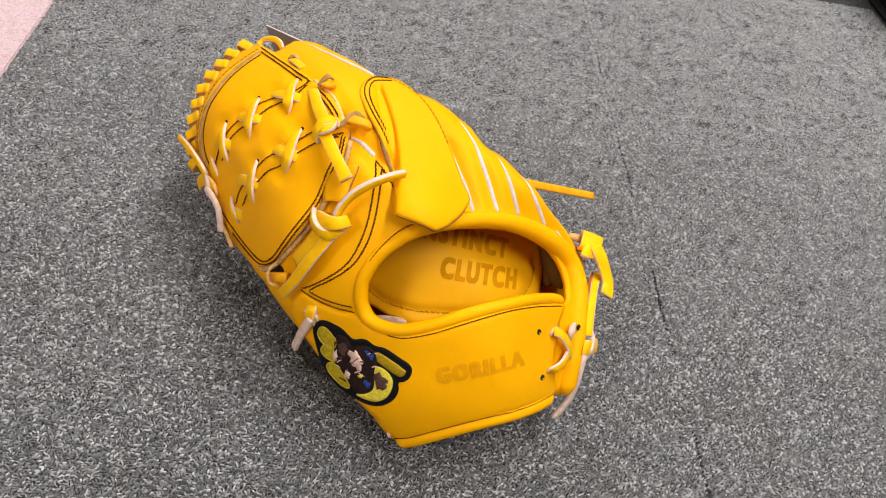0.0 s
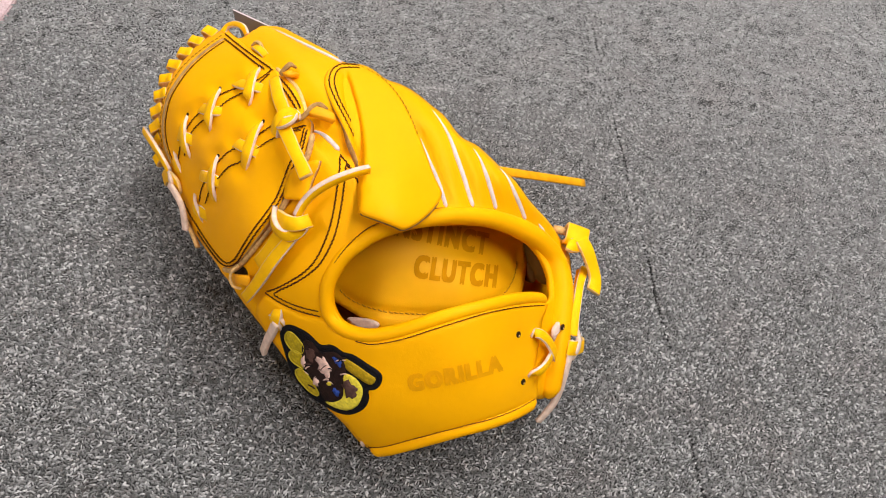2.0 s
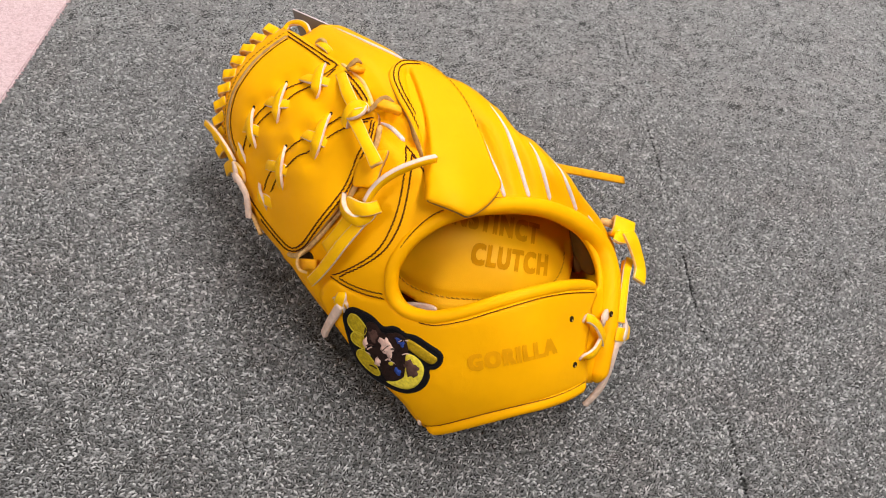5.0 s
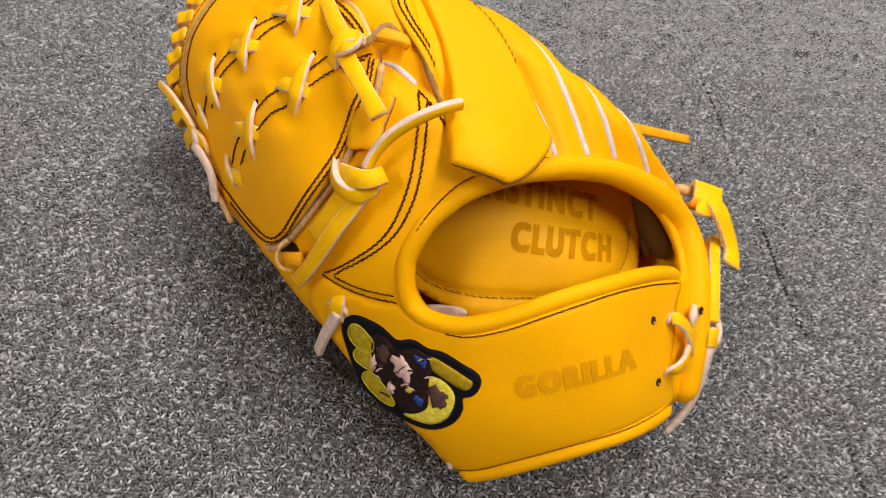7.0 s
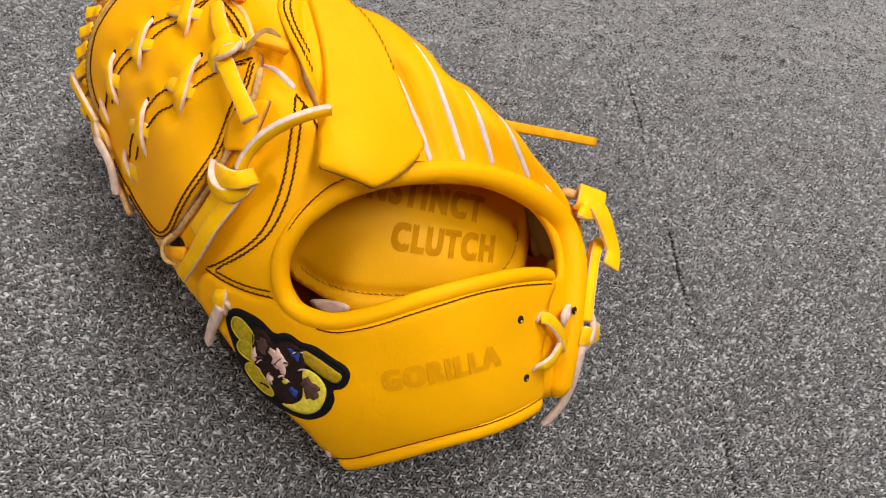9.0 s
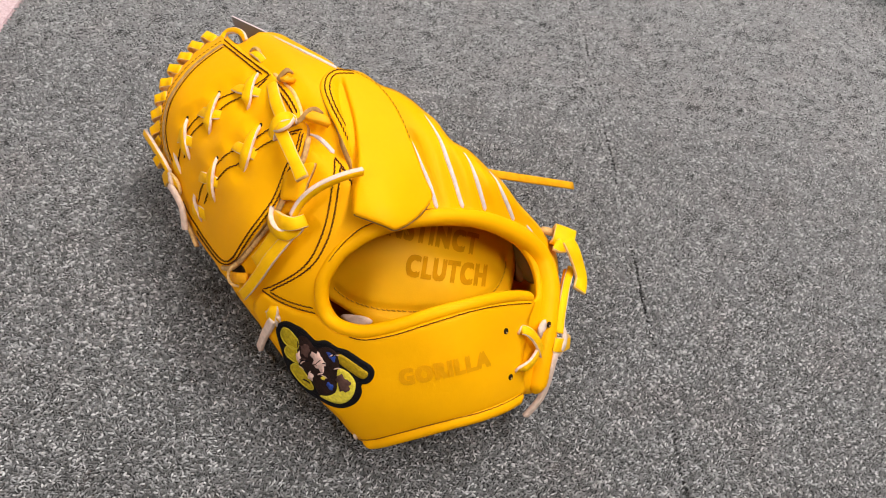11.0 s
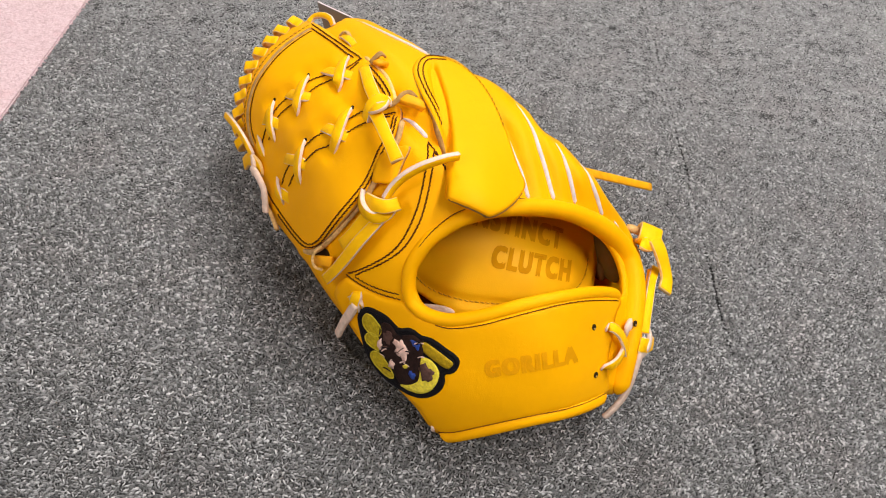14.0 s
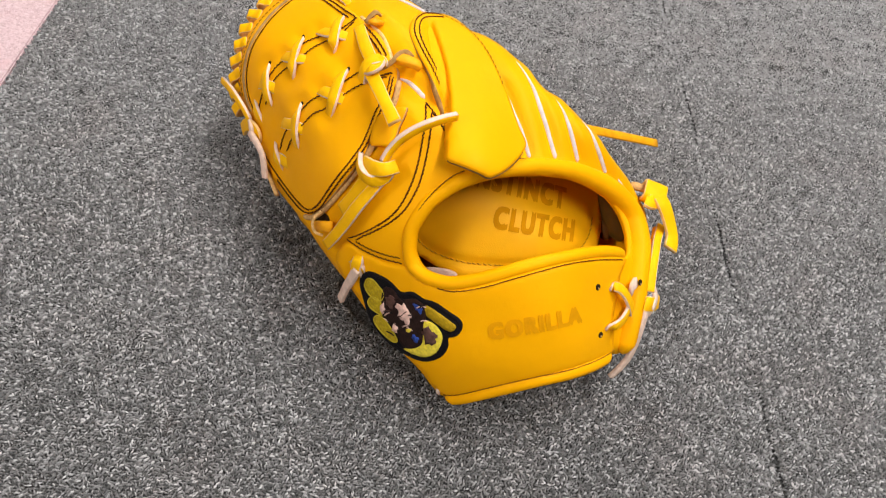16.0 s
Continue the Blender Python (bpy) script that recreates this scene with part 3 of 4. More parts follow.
OUTLINE = spline([(-109.6, 125.0), (-103.6, 119.2), (-95.4, 113.4), (-90.6, 116.8), (-86.2, 122.6), (-79.8, 124.9), (-71.5, 122.2), (-59.1, 115.8), (-47.3, 109.4), (-36.1, 105.6), (-24.9, 99.8), (-10.5, 98.5), (2.3, 91.9), (11.5, 90.1), (20.8, 86.2), (30.1, 80.3), (39.9, 73.9), (47.6, 64.6), (52.8, 60.5), (61.8, 57.9), (69.8, 52.4), (76.0, 48.2), (84.5, 42.7), (90.9, 36.8), (97.4, 28.9), (104.2, 22.8), (113.8, 14.9), (121.5, 6.5), (129.2, -1.5), (131.5, -10.3), (131.4, -20.8), (130.6, -38.2), (130.2, -55.5), (126.9, -72.9), (123, -83.4), (117.8, -90.9), (103.7, -89.9), (94.6, -95), (80.8, -100.4), (64.6, -105.7), (49.8, -112.3), (35.7, -119.9), (21.8, -129.1), (17, -129.5), (11.5, -127), (5.4, -121.6), (-2.9, -112.1), (-16.1, -101.6), (-26.9, -91.7), (-36.1, -83.5), (-47.3, -72.2), (-59.4, -61.2), (-71.2, -50), (-80.1, -40.5)]
                 + [(-86.2, -36.1), (-89.1, -32.4), (-97.1, -25.9), (-104.5, -19.8), (-112.3, -12.5), (-117.9, -5.8), (-122.4, 3.1), (-129.3, 13.9), (-136.1, 23.2), (-142.8, 32.9), (-146.8, 42.8), (-148.7, 52.8), (-149.1, 62.8), (-147.4, 72.8), (-145.2, 83), (-141.2, 92.4), (-135.2, 100.6), (-129.2, 109.7), (-122.5, 116.9), (-116.2, 122.1)], 3, True)
OPENING = spline([(-16.3, -38), (-16.2, -28.6), (-13.2, -20.3), (-6.8, -12.2), (-0.1, -6), (6.9, -0.9), (17.3, 3.1), (29.7, 6.3), (46.1, 9.2), (64.1, 9.8), (79.8, 7.2), (92.8, 2.4), (102.1, -4.8), (108.1, -13.8), (110.4, -22), (109, -31), (89.8, -29.3), (78.1, -30.6), (67.3, -32.5), (53.9, -35.8), (41.6, -40.1), (29.8, -44.7), (18.4, -49.6), (6.9, -53.1), (-2.1, -53.2), (-9.8, -50.3), (-14.4, -44.6)], 2.5, True)
BINDINGS = [
    [(23.9, 55.8), (27.3, 48.7), (31.2, 39.7), (35.8, 30.5), (39.1, 22.2), (41.1, 17)],
    [(31.9, 75.7), (38.1, 67.3), (42.8, 58.9), (47.2, 46.6), (51.1, 36.2), (54.2, 26.6), (57, 19.1)],
    [(58.4, 55.2), (62.6, 48.7), (65.9, 40.3), (68.9, 30), (71.6, 19.3)],
    [(76.8, 46.1), (82.1, 39.9), (86, 30.9), (89.2, 23.4), (92.1, 15.2)],
    [(102.2, 14.2), (104.4, 10.6), (106.6, 7.2)],
]
VALLEY = spline([(-43.7, 60.5), (-34.5, 53), (-24, 46.1), (-10.1, 35.6)])
TOP_BINDING = [(-71.1, 120.2), (-54.8, 111.8), (-39.5, 104.2), (-25.5, 98.2)]

base = Layer()
shell = Layer(0, [(spline(b, 3), 5.0, 2.8) for b in BINDINGS] + [(VALLEY, 7, 6)], OUTLINE, 9, 7, [(-45, 88, 42, 9, -42, 4.0)])
part("back_shell", sheet(shell, OUTLINE, [OPENING], 2.6, 3.5), [LEATHER, LEATHER], glove, "smooth yellow leather")


def palm_side():
    """The glove's palm half, from the rim of the back down to the carpet."""
    rim = shell.at(OUTLINE, -2.0)
    mid = np.array([0.055, 0.345])
    north = np.clip((rim[:, 1] - 0.34) / 0.08, 0, 1) * np.clip((rim[:, 0] + 0.09) / 0.05, 0, 1)
    east = np.clip((rim[:, 0] - 0.06) / 0.08, 0, 1)
    reach = 0.66 - 0.30 * np.maximum(north, east)
    bm = bmesh.new()
    rings = []
    for s in np.linspace(0, 1, 22):
        pull = (reach * s ** 0.95)[:, None]
        xy = rim[:, :2] + (mid - rim[:, :2]) * pull
        xy[:, 1] += 0.045 * north * math.sin(math.pi * s ** 0.8)
        # shallow valleys between the fingers
        fold = 0.004 * north * math.sin(math.pi * s) * np.cos(rim[:, 0] * 2 * math.pi / 0.028)
        xy[:, 1] += fold
        z = rim[:, 2] * (1 - s ** 0.85) + 0.0006
        rings.append([bm.verts.new((x, y, h)) for (x, y), h in zip(xy, z)])
    n = len(rim)
    for a, b in zip(rings, rings[1:]):
        for i in range(n):
            bm.faces.new((a[i], a[(i + 1) % n], b[(i + 1) % n], b[i]))
    bm.faces.new(rings[-1])
    return bm


part("palm", palm_side(), LEATHER, glove, "smooth yellow leather palm side")

# padded lining seen through the hand opening
PAD_EDGE = [(-13.1, -37.2), (-6.3, -41.8), (2.4, -44.7), (15.9, -46.5), (29.2, -46.1), (42.8, -45.2), (56.7, -43.6), (73, -38.5), (84.6, -32.7), (91, -25.9), (94.5, -17.1), (95, -7.8)]
pad_rim = spline([(-30, -12), (-20, -40), (-8, -48), (4, -53), (22, -62), (50, -70), (88, -52), (102, -20), (98, 10), (78, 26), (40, 32), (0, 25), (-22, 5)], 3, True)
PAD_LINE = spline(PAD_EDGE, 2)
lining = Layer(-44, [(PAD_LINE, 2.6, 2.2)], None, lumps=[(42, -12, 46, 26, -6, 7.0)])
part("lining", sheet(lining, pad_rim, [], 2.6, 2.0), [LINING, LINING], glove, "orange-yellow padded leather lining")
part("pad_stitching", stitches(lining, PAD_EDGE, 2.6, 0.6, 0.8, 0.4), THREAD_Y, glove, "mustard thread")
for bm in lettering(lining, "CLUTCH", (28.8, -23.8), (79.8, -26.6), 12.0, 0.3, 0.07):
    part("stamped_letter", bm, STAMP, glove, "stamped dark letter")
for bm in lettering(lining, "INSTINCT", (11.5, -0.5), (72.1, -7.8), 12.0, 0.3, 0.07):
    part("stamped_letter", bm, STAMP, glove, "stamped dark letter")
part("inner_tab", sheet(Layer(-42.0), spline([(-7.6, -53.9), (-2.8, -52.3), (7.2, -52.2), (11.9, -54.5), (8.1, -57.9), (-0.2, -58.1)], 1.5, True), [], 2, 1.5), [PALE, PALE], glove, "pale raw leather tab")
part("finger_stall", tube(base, [(104, 14, -46), (105, 4, -40), (108, -8, -36), (113, -16, -34), (117, -24, -32)], 6, 0, 1.0), STALL, glove, "tan inner finger loop, shade put into its colour")
part("finger_stall", tube(base, [(98, 16, -58), (100, 2, -54), (104, -14, -48), (109, -24, -44)], 5, 0, 1.0), HOLLOW, glove, "inner finger loop, coloured dark for shade")
# a dark sheet paints the shade deep in the hand opening
part("hand_cavity", sheet(Layer(-66), spline([(-34, -20), (-26, -60), (5, -70), (50, -66), (85, -52), (104, -25), (98, 8), (76, 26), (40, 30), (0, 30), (-26, 8)], 4, True), [], 5, 2), [HOLLOW, HOLLOW], glove, "inside of the glove, coloured dark for shade")

# wrist strap
STRAP = spline([(-53.8, -43), (-43.9, -46.5), (-32, -49.9), (-19.7, -50.1), (-12.4, -55), (-4.4, -57.5), (7.6, -57.4), (21.9, -53), (36.3, -47.2), (51.4, -41.3), (67.6, -35.9), (86, -32.4), (107, -31.4), (104.3, -41.9), (103, -54.9), (102.4, -68.1), (106.6, -81.9), (107.2, -88), (94, -93.1), (79.9, -97.7), (63.8, -103.1), (49, -109.2), (34.8, -116.6), (20.9, -125.4), (16.1, -127.2), (11.3, -126.1), (5.2, -120.7), (-3.1, -111.3), (-16.2, -100.9), (-27, -91), (-36.2, -82.8), (-46.6, -72), (-55.6, -62), (-59.7, -52.4)], 2.5, True)
strap = Layer(2.0, [], STRAP, 4, 1.2)
part("wrist_strap", sheet(strap, STRAP, [], 2.6, 3.0), [LEATHER, LEATHER], glove, "broad smooth yellow leather strap")
part("strap_stitching", stitches(strap, [(-1.2, -58.8), (7.9, -58.9), (22.2, -54.5), (36.5, -48.4), (51.5, -42.5), (67.8, -37.1), (86.2, -33.7), (105.7, -32.7)], 2.9, -0.4, 0.6, 0.35, 0.12), THREAD, glove, "dark brown thread")
part("strap_stitching", stitches(strap, [(12.7, -125), (20.2, -122.2), (34.1, -113.7), (48.2, -106.5), (63.2, -100.9), (79.5, -96.3), (93.7, -91.6), (105.6, -86.4)], 2.9, -0.4, 0.6, 0.8, 0.12), THREAD, glove, "dark brown thread")
part("bottom_roll", tube(strap, [(14, -126.5), (20.9, -125.4), (34.9, -117), (49.1, -109.5), (63.9, -103.4), (80.2, -98.5), (94.3, -93.8), (106.4, -88.3)], 4.6, -2.2), LEATHER, glove, "rolled lower edge")
for bm in lettering(strap, "GORILLA", (30.4, -82.3), (79.7, -67.9), 8.7, 0.3, 0.075):
    part("pressed_letter", bm, STAMP_SOFT, glove, "pressed letter, slightly darker")

# padded rolls round the opening and down the heel
ROLL = ([(88.4, 9.5), (102.2, 2.7), (111.2, -5.1), (116.6, -14.8), (119.3, -26.5), (118.8, -39.9), (117.8, -55), (116.5, -70.3), (116.2, -82.6), (116.6, -89.3)])[:0:-1] + ([(-16.5, -22.4), (-11.6, -14.5), (-5.3, -7.7), (2.4, -1.3), (11, 3.4), (20, 7), (29.4, 9.7), (45.9, 13.3), (63.9, 14), (79.8, 11.6), (92.8, 7.5), (103.2, 1.4)])[-2:0:-1] + ([(-15.6, -20.4), (-17.9, -27.3), (-18.9, -35.3), (-17.7, -43), (-14.6, -49.4), (-8.4, -53.6), (-0.9, -55.2), (7.2, -54.9), (18.7, -51.4), (30.1, -46.8), (41.8, -41.9), (54.2, -37.6), (67.4, -33.8), (81.9, -30.5), (96.2, -29.1), (107, -30.4)])[1:]
ROLL = [(u, v, np.interp(k / (len(ROLL) - 1), (0, 0.25, 0.4, 0.7, 0.8, 1), (0.2, 0.0, -1.4, -1.8, -2.0, -2.0))) for k, (u, v) in enumerate(ROLL)]
part("opening_roll", tube(base, ROLL, lambda s: np.interp(s, (0, 0.06, 0.2, 0.3, 0.38, 0.55, 1), (6.2, 7.4, 7.4, 6.2, 4.9, 4.3, 3.7)), 0.0, 1.0, 1.5), LEATHER, glove, "thick padded roll round the hand opening")
part("roll_stitching", stitches(base, [(5.2, 5.3), (-1, 1.3), (-7.7, -5.6), (-12.8, -12.6), (-16.9, -20)], 2.9, -0.4, 0.6, 2.4, 0.12), THREAD, glove, "dark brown thread")
part("cuff_line", tube(shell, [(25.7, 14.5), (38.8, 16.6), (56.3, 18.3), (71.6, 18.6), (92.1, 14.2), (107.4, 7.5)], 0.35, 0.1, step=2.5, sides=6), THREAD, glove, "dark seam line")

# white bindings between the fingers
for line in BINDINGS + [TOP_BINDING, [(-38.6, 52.5), (-31.1, 51.1), (-25.2, 47.2), (-19.8, 42.4)]]:
    part("binding", tube(shell, line, lambda s: 1.5 * min(1, 0.25 + 1.5 * s), 0.0, 0.7, 1.5, sides=8), WHITE, glove, "thin white binding")

# back panel seams: the pointed double row
for row in (
    [(-19.1, 39.5), (-18.2, 30.5), (-18.5, 20.9), (-19, 11.3), (-20.1, 1.8), (-22.4, -7.8), (-25.9, -17.1), (-31, -24.6), (-39.4, -31.8), (-48.4, -37.9), (-54.1, -40.7)],
    [(-15.3, 34.8), (-14.9, 24.6), (-15.3, 13.4), (-16.4, 1.7), (-18.6, -8.2), (-23.4, -19.2), (-30, -26.9), (-39.1, -34), (-45.1, -37.8), (-48.7, -40.9)],
    [(-53.8, -41), (-44, -45.2), (-32.3, -47.9), (-20.5, -48.7)],
    [(-48.6, -41.2), (-39.3, -44.2), (-29.4, -45.7), (-20.9, -45.9)],
    [(-19.2, 40.1), (-13, 33.9), (-7.2, 25.1)],
    [(-15.4, 35.1), (-11.9, 32.1), (-8.3, 28.8)],
):
    part("panel_stitching", stitches(shell, row, 2.9, -0.5, 0.85, 0.35, 0.3), THREAD, glove, "dark brown thread")

# hooded finger pad
HOOD = spline([(-6.5, 9.6), (-6.4, 9), (3.9, 6.6), (11.9, 4.4), (17, 2.7), (17.9, 2.9), (24.1, 6.6), (30.8, 13), (36.2, 20.5), (37.2, 25.2), (31.9, 34.7), (25, 51.1), (19, 64.3), (11.6, 78.1), (1.8, 89.1), (-10.9, 96.9), (-24.9, 95.9), (-31.8, 89.7), (-33.1, 80.7), (-26.9, 67.6), (-19.1, 55.4), (-13.2, 45.5), (-9.1, 37.3), (-7.4, 23.8)], 2.5, True)
CREASE = spline([(-21.4, 87.3), (-17.8, 77), (-13.7, 65.3), (-10.7, 54.4), (-8.5, 43), (-7.4, 33.3)], 2)
FOLD = np.array(sorted(map(tuple, CREASE[:, :2][:, ::-1])))


class FoldedLayer(Layer):
    """A layer that slopes gently down to a crease and rises steeply beyond it."""

    def w(self, u, v):
        u, v = np.asarray(u, float), np.asarray(v, float)
        beyond = u - np.interp(v, FOLD[:, 0], FOLD[:, 1])
        depth = 12.0 * np.interp(v, (24, 40, 70, 84, 92), (0.35, 1, 1, 0.6, 0))
        return super().w(u, v) - depth * np.exp(-(beyond / np.where(beyond > 0, 1.6, 3.6)) ** 2)


hood = FoldedLayer(5.0, [], HOOD, 2.2, 0.9, [(12, 28, 18, 36, 0, 6.0), (6, 8, 30, 14, 0, 8.0)])
part("finger_hood", sheet(hood, HOOD, [], 1.35, 3.0), [LEATHER, WELT], glove, "folded yellow leather finger hood")
part("hood_edge", tube(hood, [(-5.6, 9.4), (3.9, 6.8), (11.9, 4.7), (17.2, 3.1), (24.1, 6.9), (30.8, 13.2), (35.6, 20)], 0.9, -2.2, 1.5, sides=8), RAW_DARK, glove, "raw brown cut edge")
for row in ([(-16.2, 96.3), (-24.8, 95), (-28.9, 91.2), (-30.4, 86.6), (-29.7, 79.7), (-25, 70.5), (-18, 59.4), (-12.4, 50), (-9.4, 42.5)],
            [(-14.3, 94.5), (-23.9, 92.4), (-26.7, 89.5), (-27.6, 85), (-26.6, 79.1), (-22.4, 70.3), (-15.7, 59.8), (-11, 51.6)]):
    part("hood_stitching", stitches(hood, row, 2.9, -0.5, 0.7, 0.35, 0.3), THREAD, glove, "dark brown thread")
part("hood_stitching", stitches(hood, [(-16.2, 96.3), (-9, 94.1), (0, 89.4), (7.3, 82.8), (13.8, 73.9), (19, 63.6), (23.1, 53.6)], 2.4, 0.9, 0.6), THREAD_Y, glove, "mustard thread")

# web
WEB = spline([(-105.2, 117.9), (-81.5, 100.9), (-61.1, 86.9), (-48.2, 75.7), (-42.1, 65.4), (-40.7, 60.2), (-37.4, 57.2), (-36.5, 50.5), (-37.5, 40.3), (-39.6, 32.9), (-42.9, 23.6), (-47.5, 12), (-49, 7), (-53.1, 0.2), (-60.4, -11.1), (-67.6, -21.4), (-72.4, -26.6), (-77.6, -30.3), (-85.6, -29.1), (-93.7, -23.5), (-101.7, -17.3), (-110.3, -9.8), (-116, -0.2), (-123.7, 10.1), (-130, 19.1), (-135.8, 30.2), (-142, 43.8), (-144, 59.4), (-140.5, 74.8), (-134.1, 88.5), (-123.6, 100.4), (-113.6, 110.1)], 2.5, True)
WEB_ROWS = [
    [(-64.6, 87.3), (-71.8, 79.8), (-79.7, 75.5), (-89, 72.2), (-94.8, 69.5), (-100.4, 65.2), (-106.5, 59.9), (-112.8, 53.9), (-117.2, 46.6), (-120.7, 37), (-122.2, 28.2)],
    [(-66, 83.9), (-72.1, 75.9), (-80.4, 70.5), (-87.8, 66.3), (-94.8, 60.4), (-104.4, 53.7), (-110.8, 47.8), (-114.8, 40.5), (-117, 31.7)],
    [(-39.5, 54.1), (-49.3, 50.9), (-57, 52.7), (-64.4, 47.7), (-70.9, 42.1), (-78.2, 38.6), (-84.4, 35), (-89.5, 30), (-93.6, 24.8), (-98.6, 17.7), (-101.8, 10.7), (-102.6, 3.7)],
    [(-42.3, 51.4), (-51.4, 47.9), (-59.7, 43.1), (-67.6, 36.8), (-75.2, 30.6), (-81.7, 27.5), (-86.1, 22.9), (-90.6, 17.6), (-95.2, 11.2), (-97.9, 3.1)],
]
# the leather dips where the laces go in
DENTS = [(-74, 88), (-75, 64), (-87, 78), (-97, 73), (-99, 48), (-108, 62), (-118, 57), (-113, 32), (-66, 54), (-72, 26), (-80, 42), (-91, 33), (-91, 6), (-104, 22), (-107, 9), (-100, -6)]
web = Layer(4.0, [(spline(r, 3), 3.2, 1.5) for r in WEB_ROWS], WEB, 6, 2.5, [(-62, -8, 26, 20, 40, 7.0)] + [(pu, pv, 6, 6, 0, -3.2) for pu, pv in DENTS])
part("web", sheet(web, WEB, [], 2.3, 3.0), [LEATHER, RAW], glove, "closed laced web of yellow leather")
for row in WEB_ROWS + [
    [(-104.3, 115.3), (-89.6, 103.7), (-76.5, 94.6), (-64.5, 86.9)],
    [(-102.8, 110.5), (-89.6, 100.7), (-77.4, 91.9), (-67.8, 86.2)],
    [(-59.5, 81.7), (-52.4, 75.1), (-46.4, 67.7), (-42.5, 61.4)],
    [(-60.8, 79.6), (-54.2, 73.2), (-48.4, 66.2), (-45.0, 60.8)],
    [(-40.2, 52.3), (-41, 42.5), (-45.6, 31.2), (-47.6, 23), (-50.7, 12.5), (-55.8, 3.3), (-62.6, -7.2), (-68.3, -16.6), (-72.8, -23.6), (-77.2, -27.2), (-81.8, -27.3), (-88.3, -23.2), (-95.1, -17.7), (-102.8, -11), (-111, -2.7), (-116.6, 5.1)],
    [(-38.5, 51.5), (-39.5, 40.7), (-43.3, 30.6), (-45.5, 21.7), (-48.7, 11.5), (-53.7, 2.3), (-60.5, -8.2), (-66.4, -17.6), (-71.4, -25.4), (-77, -29.2), (-83.2, -29.3), (-90.2, -24.6), (-97.6, -18.4), (-105.4, -11.7)],
]:
    part("web_stitching", stitches(web, row, 2.9, -0.5, 0.85, 0.6, 0.3), THREAD, glove, "dark brown thread")
part("web_stitching", stitches(web, [(-105.9, 113.7), (-115.9, 104.1), (-126.4, 94.7), (-134.9, 83), (-139.3, 72.6), (-142, 61), (-141.2, 49.4), (-138.1, 37.8)], 2.2, 1.0, 0.6), THREAD_Y, glove, "mustard thread")
part("welt", tube(web, [(-102.8, 110.5), (-112.8, 101.2), (-122.8, 90.9), (-130.8, 79.3), (-135.9, 70), (-138, 58.6), (-137.7, 49), (-134.1, 37.6), (-128.4, 28.2)], 1.6, 0.1, 0.7, sides=8), WELT, glove, "grey-brown welt")

part("welt", tube(web, [(-63.0, 88.6), (-55.6, 82.6), (-48.2, 76.2), (-42.6, 66.4), (-40.6, 60.8)], 1.2, -0.8, 0.9, sides=8), TANEDGE, glove, "pale tan cut edge")
part("finger_edge", thong(base, [(-84, 123.6, -7), (-71.2, 122.9, -6), (-58.8, 116.5, -6), (-46.8, 110.3, -6.4), (-36.4, 105.4, -7.6), (-29.0, 101.4, -9)], 4.6, 1.8, (0, 12), taper=0.6), [LEATHER, TANEDGE], glove, "yellow leather edge with pale cut side")
part("welt", tube(base, [(-35, 50.0), (-35.8, 39.7), (-38.2, 31.4), (-41.3, 22.4), (-45.6, 11.1), (-51.4, -0.8), (-58.9, -12.3), (-66.2, -22.6), (-71.6, -28.8), (-77.4, -32.4), (-83, -32.2)], 1.7, 2.4, 0.9, sides=8), RAW, glove, "tan raw welt along the seam")

# rim lacing along the outer edge of the web
RIM = spline([(-140, 26), (-146.8, 42.8), (-149.1, 62.8), (-147.4, 72.8), (-145.2, 83), (-141.2, 92.4), (-135.2, 100.6), (-129.2, 109.7), (-122.5, 116.9), (-113, 124)], 0.5)
for k in range(10):
    i = int((k + 0.6) / 10.3 * len(RIM))
    p = RIM[i]
    t = RIM[min(i + 4, len(RIM) - 1)] - RIM[max(i - 4, 0)]
    t = t / np.linalg.norm(t)
    o = np.array([-t[1], t[0]])
    slant = t * 1.8
    top = float(dome(*p))
    pts = []
    for out, skew, rise in ((-4.6, 1.7, -0.9), (-3.0, 1.3, 1.0), (-0.8, 0.8, 2.1), (1.6, 0.1, 2.2), (3.4, -0.5, 1.3), (4.0, -0.9, -0.8), (3.6, -1.2, -4), (0.5, -1.3, -9)):
        q = p + o * out + slant * skew
        pts.append((*q, top + rise - float(dome(*q)) if out > 0 else rise))
    part("rim_lace", thong(base, pts, 6.8, 1.6, -12, taper=0.85), [LACE, TANEDGE], glove, "yellow rawhide lace")

part("web_stitching", stitches(web, [(u + (-80 - u) * 0.045, v + (50 - v) * 0.045) for u, v in [(-102.8, 110.5), (-112.8, 101.2), (-122.8, 90.9), (-130.8, 79.3), (-135.9, 70), (-138, 58.6), (-137.7, 49), (-134.1, 37.6), (-128.4, 28.2)]], 2.9, -0.5, 0.7, 0.3, 0.3), THREAD, glove, "dark brown thread")


# laces: crossing the web seams, tied at the ends
def tucked(pts, more=0.0):
    """Both ends drop through the leather; the last may reach a little further."""
    (a, b, _), (c, d, _) = pts[0], pts[-1]
    e, f = c - pts[-2][0], d - pts[-2][1]
    c, d = c + e / math.hypot(e, f) * more, d + f / math.hypot(e, f) * more
    return [(a, b, -2.5)] + [(u, v, h - 0.6) for u, v, h in pts[1:-1]] + [(c, d, -2.5)]


